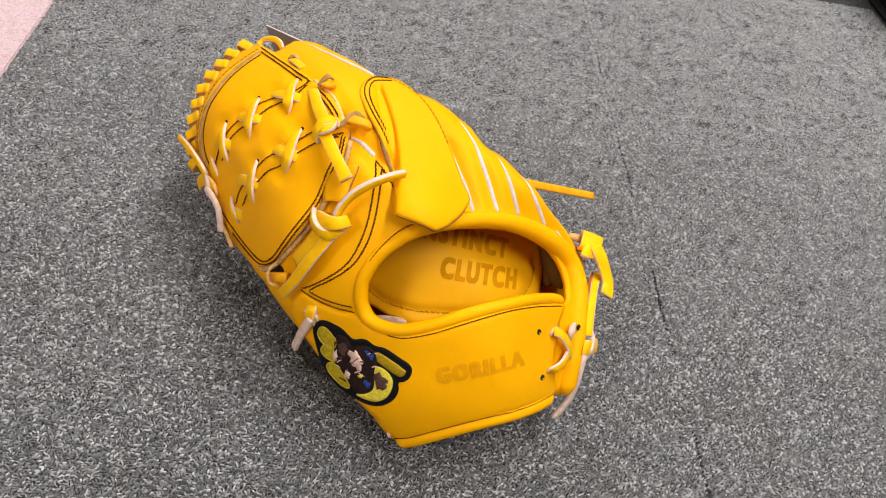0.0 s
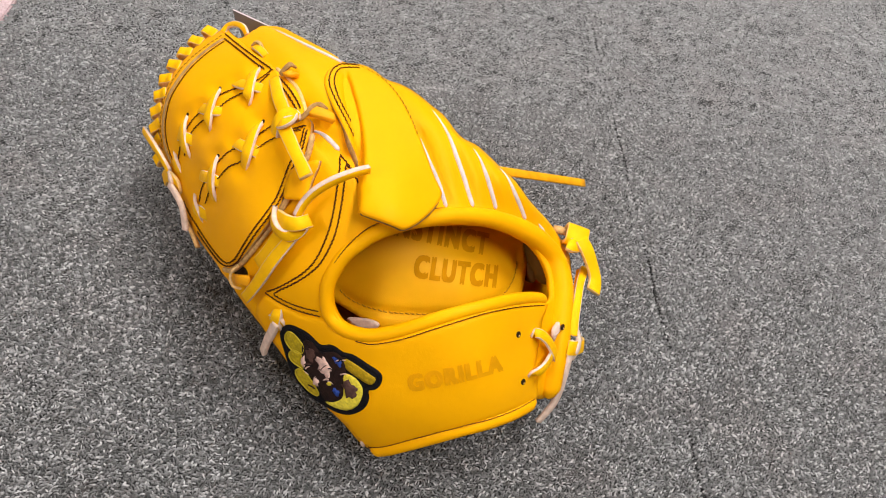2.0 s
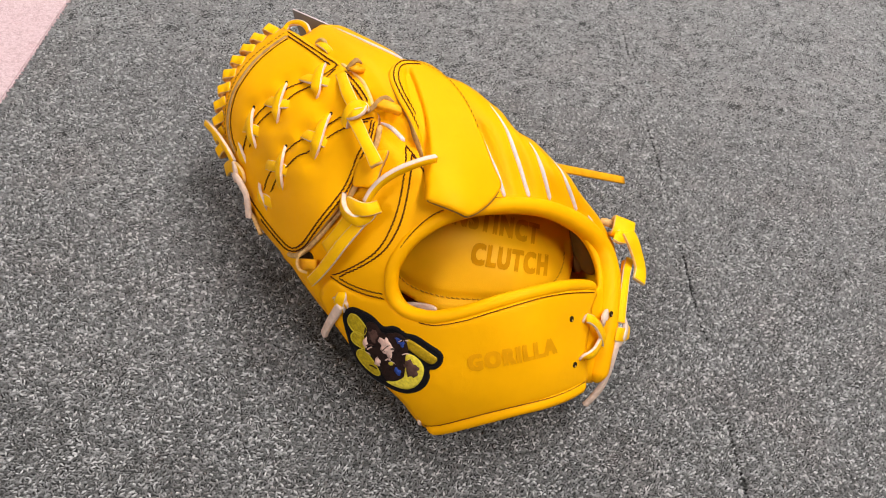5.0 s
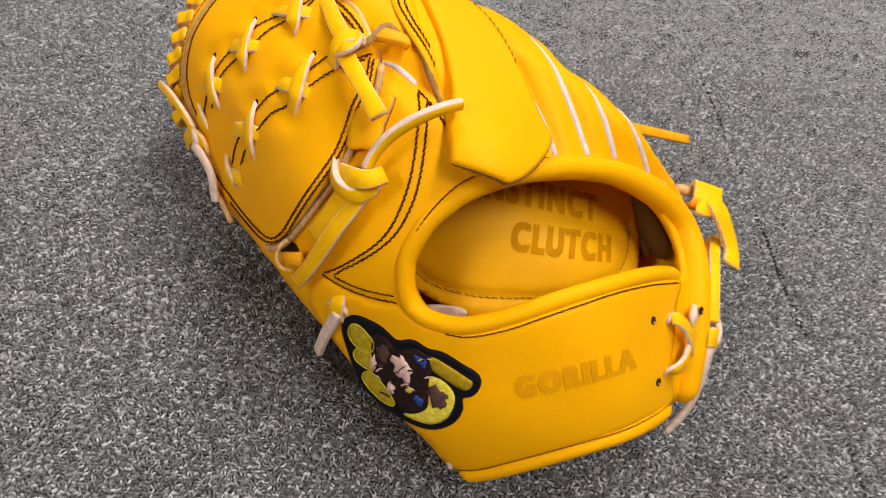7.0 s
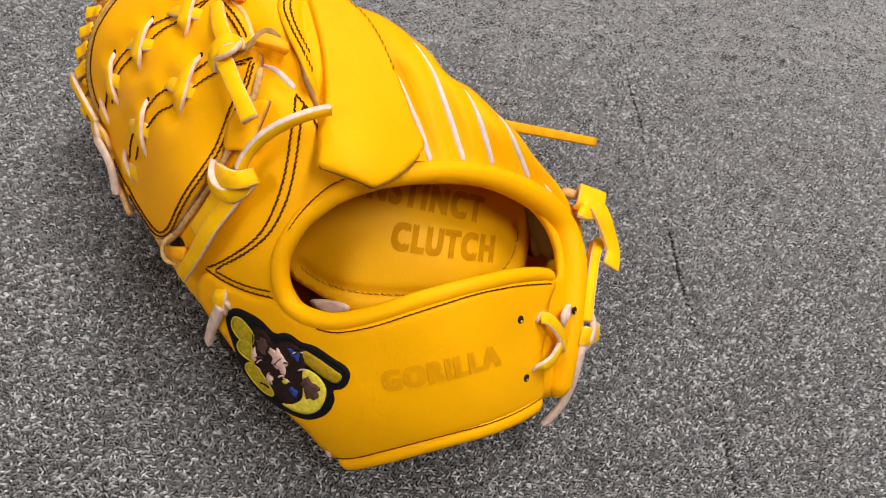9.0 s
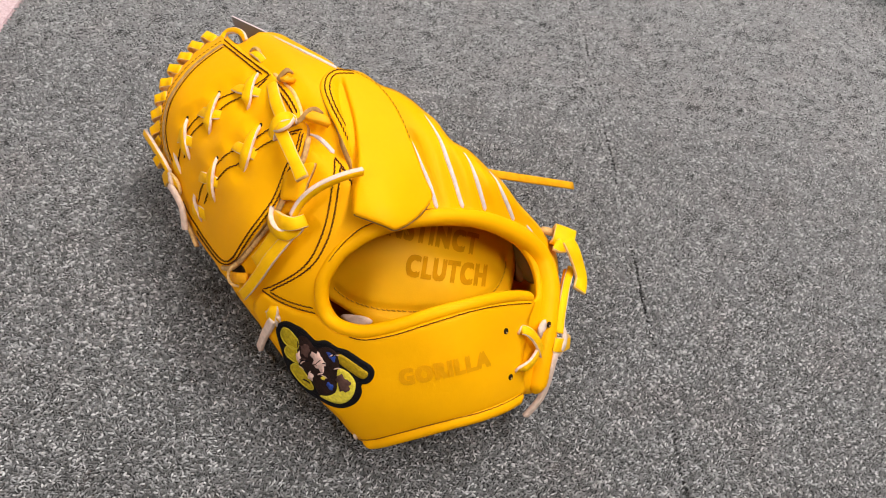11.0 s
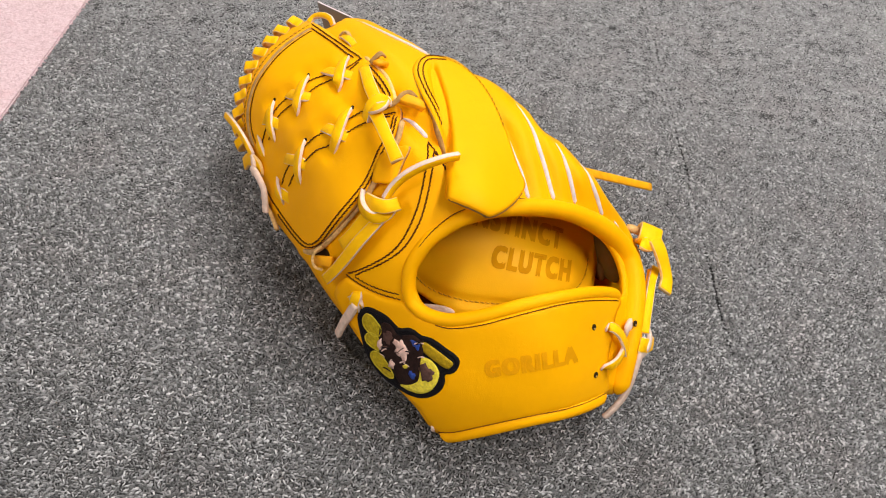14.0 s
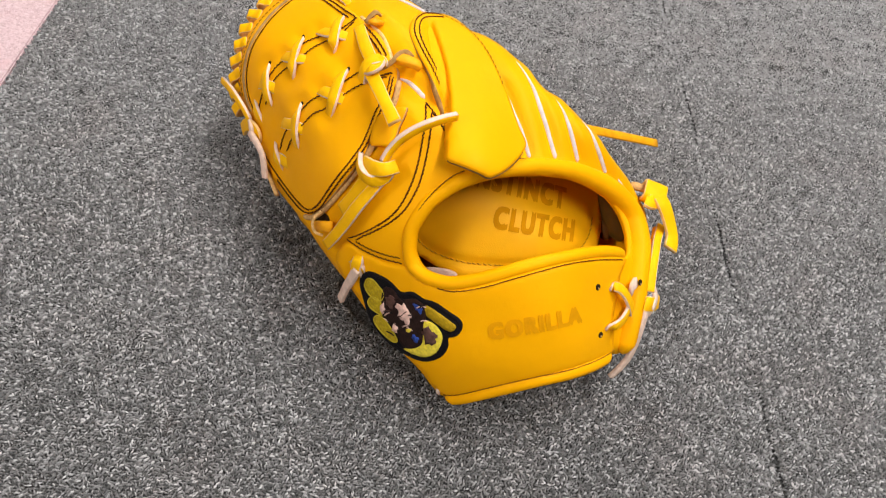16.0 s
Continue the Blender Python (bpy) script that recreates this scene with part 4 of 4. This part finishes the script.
# small dark discs on the web stand for the shade in lace holes
for hu, hv in ((-73.6, 89.4), (-96.4, 74.6), (-117.6, 59), (-65, 55), (-90.8, 34)):
    spot = [(hu + 0.5 + 1.0 * math.cos(a), hv - 0.6 + 1.2 * math.sin(a)) for a in np.linspace(0, 2 * math.pi, 10, endpoint=False)]
    part("lace_hole", sheet(web, spot, [], 1.2, 0.5, 0.25), [DARK, DARK], glove, "small dark disc laid on as a lace hole")
for pts in (
    [(-74.3, 88.1, 1), (-75.1, 81.5, 6), (-75.6, 73.5, 7), (-75.4, 68.5, 6), (-74.6, 64.4, 1)],
    [(-97.1, 73.2, 1), (-98.1, 66.6, 6), (-99.2, 59.2, 7), (-99.3, 53, 6), (-98.7, 48.5, 1)],
    [(-118, 57.6, 1), (-118.4, 50.6, 6), (-117.2, 42.6, 7), (-114.7, 35.8, 5), (-112.2, 32, 1)],
    [(-65.9, 53.8, 1), (-67.8, 48.5, 6), (-69.7, 40.5, 7), (-71, 33.3, 6), (-72.6, 25.8, 1)],
    [(-91.4, 32.6, 1), (-92.4, 26, 6), (-92.8, 19.2, 7), (-92, 12.7, 6), (-89.9, 6.4, 1)],
    [(-106.9, 9.1, 1), (-105.7, 3.4, 6), (-102.9, -1.9, 6), (-100.3, -6, 1)],
    [(-127.2, 36.5, 1), (-124.9, 30.9, 5), (-121, 24.5, 5), (-117.4, 19.9, 1)],
):
    part("cross_lace", thong(base, tucked(pts), 6.5, 2.0, (8, -8)), [LACE, PALE], glove, "yellow rawhide lace with pale cut edge")
for pts in (
    [(-86.9, 78.3, 1), (-80.3, 75.6, 5), (-72.4, 74.5, 5), (-64, 72.6, 3)],
    [(-108.3, 62.6, 1), (-102.4, 60.3, 5), (-95.2, 59.2, 5), (-88.8, 59.2, 3)],
    [(-126.2, 45.9, 1), (-119.9, 44.8, 5), (-114.2, 43.5, 5), (-109, 41.6, 3)],
    [(-80.4, 41.9, 1), (-74.8, 39.7, 5), (-68.8, 37.9, 5), (-61.1, 35.2, 3)],
    [(-103.8, 22.1, 1), (-97.6, 20.8, 5), (-91.6, 19.8, 5), (-85, 17.1, 3)],
    [(-106.5, 1.3, 3), (-101.3, 0.1, 4), (-95.7, -2.4, 3)],
):
    part("cross_lace", thong(base, tucked(pts, 4.0), 6.4, 1.8, (-8, -14)), [LACE, PALE], glove, "yellow rawhide lace with pale cut edge")
# how far single laces are slid along the camera's sight lines to fit the view, in mm; a pair runs from end to end
LACE_SHIFTS = {"thumb_tie": (3.0, 6.0), "thumb_knot": 9.0, "tie_knot": -3.0, "tie_loop": -4.0, "side_loop": -4.0, "rim_tie": -6.0, "heel_tie": 13.0, "heel_tassel": -8.0,
         (-37.8, 4.6): (-2.0, 20.0), (-55.2, 47.5): -8.0, (-54, 52.4): -8.0, (-51.4, 52.4): -5.0, (123.1, -55.9): 9.0, (130.2, -47.5): 9.0, (96.8, -48.6): 2.0}
for name, pts, wide, thick, lean, look_ in (
    ("tie_lace", [(-61.7, 80.4, 2), (-58.1, 71.7, 8), (-55, 65.3, 9), (-51.5, 59.4, 9)], 7, 2.6, 0, LACE),
    ("tie_lace", [(-51.4, 52.4, 10), (-47.3, 46.4, 11), (-42.3, 38.3, 11), (-37.4, 30.6, 11), (-34.5, 25.6, 12)], 7, 2.6, -10, LACE),
    ("tie_knot", [(-55.2, 47.5, 4), (-54.5, 52.2, 9), (-52.2, 57.6, 11), (-47.4, 59.9, 9), (-45.2, 57.7, 3)], 6.5, 2.6, 0, LACE),
    ("tie_knot", [(-54, 52.4, 4), (-50.8, 53, 13), (-47.4, 55.4, 11), (-46.1, 59.3, 5)], 5.5, 2.6, 0, LACE),
    ("tie_loop", [(-49.7, 53.7, 3), (-43.8, 56.8, 5), (-39.6, 60.7, 6), (-37, 64.8, 7), (-33, 66.7, 6), (-29.3, 64.6, 1)], 2.6, 1.4, 40, WELT),
    ("tie_loop", [(-38.2, 62.9, 3), (-33.6, 61.8, 5), (-28.3, 60.7, 4), (-25.2, 59.9, 1)], 6.0, 3.8, 0, ORANGE),
    ("tie_loop", [(-58.5, 83.7, 3), (-56.3, 87.1, 7), (-53.4, 89.9, 9), (-51, 89.5, 4)], 2.8, 1.4, 30, WELT),
    ("tie_loop", [(-57, 86.6, 2), (-53.3, 84.7, 5), (-50, 84.9, 1)], 5, 2.4, 0, ORANGE),
    ("tie_loop", [(-82.1, 105.4, -1), (-79.6, 107.2, 2.2), (-76.4, 105.8, 1.6), (-75.0, 102.8, 0)], 2.2, 1.3, 0, RAW),
    ("tie_loop", [(-80.4, 104.6, -2), (-77.6, 102.8, 0.6), (-73.2, 99.4, -0.6), (-71.6, 97.6, -3)], 4.6, 1.6, 0, LACE),
    ("top_loop", [(-107.5, 118.4, 1), (-104.2, 122.8, 6), (-97.5, 122.6, 8), (-92.0, 119.6, 5), (-89.2, 115.2, -2)], 3.8, 2.2, 45, LACE),
    ("tie_lace", [(-39, 0.5, 8), (-43, -6.3, 8), (-47.6, -13.4, 8), (-52.4, -21, 7), (-56.2, -26.6, 5)], 13, 2.4, 0, LACE),
    ("tie_lace", [(-37.5, -4.5, 7), (-42.4, -11.5, 11), (-48.8, -20.8, 12), (-55.2, -31.6, 11), (-61.2, -40.6, 10.5), (-65.4, -45.9, 9)], 6.6, 2.2, 0, LACE),
    ("tie_knot", [(-51.4, 6.1, 3), (-50.4, 0.4, 9), (-47, -4.2, 13), (-41.7, -6.2, 13), (-36.6, -3.8, 9), (-34.5, -1, 3)], 6.5, 2.8, 30, LACE),
    ("tie_knot", [(-48.3, 3.3, 6), (-42.8, 0.7, 14), (-36.6, 0.4, 14), (-30.8, 2.6, 8)], 7.5, 2.8, 0, LACE),
    ("tie_lace", [(-37.8, 4.6, 10), (-35.1, 10.6, 14), (-30.6, 16.4, 19), (-24.4, 21.5, 24), (-17, 25.8, 28), (-10.1, 29, 31), (-4.1, 31, 33)], 4.6, 3.2, 62, LACE),
    ("rim_tie", [(-162.6, 52, 10), (-147.4, 41.6, 10), (-136.4, 31.6, 9), (-129.4, 23, 6)], 4.4, 2.2, -10, LACE),
    ("rim_knot", [(-137, 17.3, 2), (-131.6, 19.9, 8), (-125.6, 18.2, 10), (-120.7, 14, 7), (-121.5, 11.7, 1)], 8.5, 2.2, 0, LACE),
    ("rim_knot", [(-129.5, 23.7, 6), (-126, 18.4, 13), (-125.2, 14, 10), (-127.5, 11.4, 4)], 4.5, 2.4, 0, PALE),
    ("rim_tie", [(-127.4, 14.7, 10), (-121.6, 9.2, 10), (-116.1, 1.7, 9), (-114.2, -6, 8), (-113.3, -13.1, 7)], 4.2, 2.2, -20, PALE),
    ("rim_tie", [(-117.3, -4.3, 1), (-111.8, -10.6, 1), (-106.7, -18, 1), (-104, -23, 0)], 4.2, 2.2, 40, RAW),
    ("side_loop", [(-70.5, -27.3, 4), (-74, -30.8, 9), (-75.1, -35.4, 11), (-73.2, -39.9, 10), (-68.8, -41.3, 4)], 2.4, 1.5, 35, RAW),
    ("side_loop", [(-73.2, -36.8, 2), (-68.6, -35.7, 5), (-63.1, -35.4, 2)], 6, 2.4, 0, ORANGE),
    ("thumb_tie", [(-44.8, -48.6, 2), (-45.6, -51.3, 7), (-46.3, -55.3, 9), (-45.1, -59.2, 8)], 6.5, 3, 0, LACE),
    ("thumb_knot", [(-50, -54.9, 3), (-47.1, -53.3, 11), (-43.7, -54.5, 11), (-41.9, -57.5, 4)], 5.5, 3, 0, LACE),
    ("thumb_tie", [(-45.9, -56, 8), (-48.1, -62.1, 8), (-51.2, -68.8, 7), (-54.2, -77.9, 5)], 5.5, 3, 20, PALE),
    ("heel_tie", [(112.5, 11.4, 1), (115.6, 11.2, 5), (121.5, 10.2, 8)], 4.6, 3.2, 0, RAW),
    ("heel_knot", [(121.8, 3.0, 8.5), (124.6, 2.6, 11.5), (128.6, 3.2, 12.6), (133.2, 4.6, 12)], 9.4, 2.6, -10, LACE),
    ("heel_tassel", [(135.1, 7, 14), (138.3, 1.7, 17), (143.1, -7.1, 18), (147, -16.9, 18), (145.2, -24.7, 17)], 9, 2.4, 32, LACE),
    ("heel_lace", [(139.2, -11.4, 8), (133.2, -20, 10), (129.6, -30.3, 11), (127.3, -40.3, 11), (126.4, -50.3, 11)], 5.5, 3.2, 48, LACE),
    ("heel_lace", [(135.9, -14, 4), (130.6, -27.3, 6), (128.6, -40.9, 6)], 6, 2.6, 0, ORANGE),
    ("heel_knot", [(122.6, -57.2, 3), (123.2, -57, 11), (129.4, -57.4, 13), (138.2, -57.6, 9), (139.4, -57.6, 3)], 8.5, 2.4, 0, LACE),
    ("heel_knot", [(130.8, -47.5, 9), (131.6, -52.4, 13), (129.8, -58.4, 14), (126.8, -64.2, 10)], 4.6, 2.6, 0, PALE),
    ("heel_lace", [(127.7, -53.6, 12), (124.6, -63.7, 11), (123.7, -74.5, 8), (123.2, -84.5, 5), (121.5, -94.3, 1), (115, -106.3, -5)], 5, 2.6, 10, PALE),
    ("strap_lace", [(96.8, -48.6, 2), (97.7, -47.4, 6), (101.4, -48.2, 9), (106.6, -51.9, 9), (112.6, -59.1, 7), (119.3, -70.6, 1)], 5.8, 2.0, -6, LACE),
    ("strap_lace", [(98.4, -71, 2), (99.8, -70.4, 5), (102.6, -68.9, 8), (106.9, -66, 8), (111.9, -60.8, 5)], 5.4, 2.0, 8, LACE),
    ("strap_lace", [(117.7, -44, 2), (112.1, -47.2, 8), (112.7, -51.7, 4)], 5, 2.4, 0, PALE),
):
    part(name, thong(base, pts, wide, thick, lean, sight_shift=LACE_SHIFTS.get(pts[0][:2], LACE_SHIFTS.get(name, 0.0))), [look_, (TANEDGE if wide > 6.9 else PALE) if look_ in (LACE, PALE) else look_], glove, "yellow rawhide lace with pale cut edge" if look_ is LACE else "raw leather lace")

# the heel knot: a broad strap folded over, its flat face outward
fold = np.array([(136.7, 0.7, 2), (128.5, 4.8, 14), (128.5, 9.9, 18), (132.9, 15.5, 16), (139.1, 19, 6)])
low_, high_ = base.at(fold[1:2])[0], base.at(fold[3:4])[0]
d_ = (high_ - low_) / np.linalg.norm(high_ - low_)
n_ = np.array((0.0, -0.62, 0.78))
n_ = n_ - d_ * (n_ @ d_)
n_ = n_ / np.linalg.norm(n_)
path, nors = [], []
for end_, sign_ in ((low_, -1), (high_, 1)):
    turns_ = np.linspace(math.pi / 2, 0, 6)[::-sign_]
    path += [end_ - d_ * sign_ * 0.003 - n_ * 0.009] if sign_ < 0 else []
    nors += [d_ * sign_] if sign_ < 0 else []
    for a in turns_:
        out_ = n_ * math.cos(a) + d_ * sign_ * math.sin(a)
        path.append(end_ - d_ * sign_ * 0.003 - n_ * 0.003 + out_ * 0.003)
        nors.append(out_)
path.append(path[-1] - n_ * 0.006)
nors.append(nors[-1])
part("heel_knot", sweep(np.array(path), np.array(nors), strip_section(14.5, 2.6), cut_from=2), [LACE, TANEDGE], glove, "yellow rawhide lace folded into a knot")

LUG = spline([(-45.3, 25.5), (-42.3, 30.3), (-38, 32.7), (-30.1, 35.4), (-29.6, 32), (-32.1, 24), (-34.8, 13.1), (-40.9, 12.9), (-46.6, 13.4)], 2, True)
part("lug", sheet(Layer(8, (), LUG, 3, 1), LUG, [], 2, 2.6), [LEATHER, RAW], glove, "small leather tab under the knot")

part("lace_stub", thong(base, [(9.0, -121.5, 0), (9.3, -123.5, 1.6), (10, -125.5, 0.5)], 2.2, 1.6), [PALE, PALE], glove, "pale lace end at the strap corner")

# a flat dark disc paints the shade inside the side loop's hole
eye = [(-70 + 4.6 * math.cos(a), -33.5 + 5.2 * math.sin(a)) for a in np.linspace(0, 2 * math.pi, 14, endpoint=False)]
part("side_hole", sheet(Layer(0.8), eye, [], 1.5, 0.6), [DARK, DARK], glove, "dark disc laid on as the side lace hole")

# lace eyelets: flat dark discs painting the shade of punched holes
for eu, ev in ((88.0, -48.5), (94.4, -75.5), (118.3, -44.8)):
    ring = [(eu + 1.4 * math.cos(a), ev + 1.8 * math.sin(a)) for a in np.linspace(0, 2 * math.pi, 14, endpoint=False)]
    part("eyelet", sheet(strap if eu < 100 else Layer(8.5), ring, [], 1.2, 0.6, 0.35), [DARK, DARK], glove, "dark disc laid on as a punched lace hole")
    # a lighter disc paints the glint low in each hole
    glint = [(eu + 0.5 + 0.5 * math.cos(a), ev - 0.8 + 0.55 * math.sin(a)) for a in np.linspace(0, 2 * math.pi, 10, endpoint=False)]
    part("eyelet", sheet(strap if eu < 100 else Layer(8.5), glint, [], 1.2, 0.5, 0.5), [RAW, RAW], glove, "small tan disc, a glint painted in a lace hole")

# loose lace end behind the fingers
bm = sweep(np.linspace((0.112, 0.420, 0.0965), (0.192, 0.471, 0.0495), 14),
           np.tile((-0.06, -0.56, 0.83), (14, 1)), strip_section(5.8, 2.0), cut_from=2)
part("finger_lace", bm, [ORANGE, ORANGE], glove, "orange rawhide lace end")

# embroidered badge: plain shapes only
PATCH = spline([(-43.8, -63.6), (-42.1, -58.4), (-38.5, -56.7), (-33.5, -57.7), (-27.6, -59.9), (-19.9, -65.2), (-13.6, -63.7), (-7.1, -66.7), (-0.8, -67.3), (7.8, -71.5), (13.8, -74.6), (14.9, -78.3), (12.8, -83.1), (8.1, -85.2), (9.2, -90.6), (7.2, -97.4), (1.1, -102.7), (-6.2, -103.6), (-15.2, -101), (-23.3, -97.3), (-30.7, -91), (-35.9, -84.1), (-39.7, -75.6)], 1.5, True)
PATCH = PATCH.mean(0) + (PATCH - PATCH.mean(0)) * 0.955
badge_layer = Layer(3.4, (), PATCH, 2.5, 1.0)
badge = part("badge", sheet(badge_layer, PATCH, [], 1.8, 2.0), [BLACK, BLACK], glove, "black-edged embroidered badge")
part("badge_edge", tube(badge_layer, PATCH[::2], 1.5, -0.4, 0.8, 1.5, True, 8), BLACK, badge, "thick black overlocked edge")
for name, pts, look_, lift_ in (
    ("petal", [(-40.7, -65.1), (-39.5, -61), (-36.1, -61), (-32.1, -64.3), (-29.1, -68), (-30.3, -72), (-34.7, -72), (-38.8, -69)], OLIVE, 0.9),
    ("petal", [(-37.8, -74.7), (-36.2, -71.4), (-32.4, -71.5), (-30, -73.6), (-30.5, -77.9), (-28.5, -80.9), (-33.6, -79.4), (-36.7, -77.3)], OLIVE, 0.9),
    ("petal", [(-33.1, -85.6), (-32.2, -82), (-28.4, -82), (-23.9, -86.2), (-20.4, -90.5), (-18.1, -95.3), (-22.6, -95.2), (-29.3, -90.5)], OLIVE, 0.9),
    ("petal", [(-7.6, -71.6), (-5.3, -69.3), (0.7, -71.7), (8.2, -75.7), (11.4, -77.8), (10.4, -81), (7.5, -81.6), (1, -78.4), (-5.3, -74.8)], GOLD, 0.9),
    ("crescent", [(-6.2, -78.4), (-0.3, -78.8), (4.7, -83.7), (5.5, -89.4), (3.5, -96.2), (-1.4, -100.5), (-7.8, -100.9), (-14.2, -98.8), (-10.4, -96.8), (-5.9, -93), (-5.4, -86.3)], LEMON, 0.8),
    ("brown_field", [(-29.8, -64.2), (-24.7, -64.1), (-20.1, -68.5), (-12, -66.9), (-6.5, -70.6), (-5.1, -76.2), (-5.9, -80.6), (-5, -88.9), (-5.6, -93.7), (-10.4, -97.3), (-15.3, -96.7), (-20.1, -89.5), (-27.5, -79.9), (-30.1, -72.5)], BROWN, 1.5),
    ("tan_spot", [(-28.8, -70.4), (-25.7, -66.8), (-22.1, -69), (-22.9, -75.2), (-26.4, -75.6)], TAN, 2.0),
    ("pale_spot", [(-22.2, -72), (-19.4, -70), (-14.4, -73.2), (-12.8, -76.3), (-12.8, -83), (-15.3, -83), (-19.9, -78.8)], SKIN, 2.2),
    ("pale_spot", [(-30.4, -74.2), (-28.6, -72.6), (-27.4, -77.7), (-28.6, -80), (-30.5, -77.9)], SKIN, 2.2),
    ("pale_spot", [(-22.6, -87.4), (-21.5, -83), (-18.7, -86.2), (-19.7, -89.8), (-21.8, -89)], SKIN, 2.2),
    ("blue_spot", [(-14, -68.5), (-7.7, -70.5), (-7.4, -75.1), (-10.8, -73.1)], BLUE, 2.1),
    ("blue_spot", [(-11.7, -88.4), (-9, -87.3), (-6.2, -89.9), (-7.4, -93.1), (-9.7, -92)], BLUE, 2.1),
    ("tan_spot", [(-6.4, -82.1), (-2.6, -81.6), (2.6, -85.7), (2.3, -90.1), (-1.1, -93.1), (-4.6, -88.8)], TAN, 2.0),
    ("lemon_spot", [(-14.8, -85.7), (-11.8, -84.2), (-12.1, -86.8), (-13.8, -87.2)], LEMON, 2.2),
):
    mid_ = np.mean(pts, axis=0)
    edge = spline(mid_ + (np.array(pts) - mid_) * (0.9 if look_ in (SKIN, BLUE, TAN) else 1.0), 1.2, True)
    if look_ in (SKIN, BLUE, TAN):
        ragged = np.linspace(0, 2 * math.pi, len(edge), endpoint=False)
        edge = mid_ + (edge - mid_) * (1 + 0.16 * np.sin(5 * ragged + mid_[0]) + 0.12 * np.sin(9 * ragged + mid_[1]))[:, None]
    part(name, sheet(Layer(3.4, (), edge, 1.5, 0.7), edge, [], 1.2, 1.0, lift_), [look_, look_], badge)
    if look_ is OLIVE:
        part("petal_edge", tube(badge_layer, edge[::2], 0.4, lift_ + 0.1, 0.8, 1.2, True, 6), MUSTARD, badge)

# short satin stitches scattered over the brown field
for k in range(18):
    cu_, cv_ = -27 + 22 * random.random(), -94 + 26 * random.random()
    if not inside(cu_, cv_, PATCH) or cv_ < -70 - 0.9 * (cu_ + 30) - 24:
        continue
    a_ = random.uniform(-0.6, 0.9)
    reach_ = random.uniform(1.4, 3.0)
    line = [(cu_ - reach_ * math.cos(a_), cv_ - reach_ * math.sin(a_)), (cu_, cv_ + 0.5), (cu_ + reach_ * math.cos(a_), cv_ + reach_ * math.sin(a_))]
    part("satin_stitch", tube(badge_layer, line, random.uniform(0.25, 0.5), 2.0, 0.6, 0.8, sides=6), (SKIN, TAN, BLACK, BROWN, SKIN)[k % 5], badge)

# grey card tucked in behind the index finger
tag = tagged(new("hang_tag"), "thin grey card tag tucked behind the glove", "tag")
tag.location = (-0.04, 0.46, 0.06)
A_, B_ = Vector((-0.0765, 0.5120, 0.1345)), Vector((-0.004, 0.446, 0.1535))
down = Vector((0.35, -0.25, -0.9)).normalized() * 0.045
nor = (B_ - A_).cross(down).normalized() * 0.0006
bm = bmesh.new()
vs = [bm.verts.new(p + s * nor) for s in (-1, 1) for p in (A_, B_, B_ + down, A_ + down)]
for f in ((0, 1, 2, 3), (7, 6, 5, 4), (0, 4, 5, 1), (1, 5, 6, 2), (2, 6, 7, 3), (3, 7, 4, 0)):
    fc = bm.faces.new([vs[i] for i in f])
    fc.material_index = 0 if len(set(f) & {0, 1, 2, 3}) in (0, 4) else 1
part("card", bm, [CARD, WHITE], tag, smooth=False)
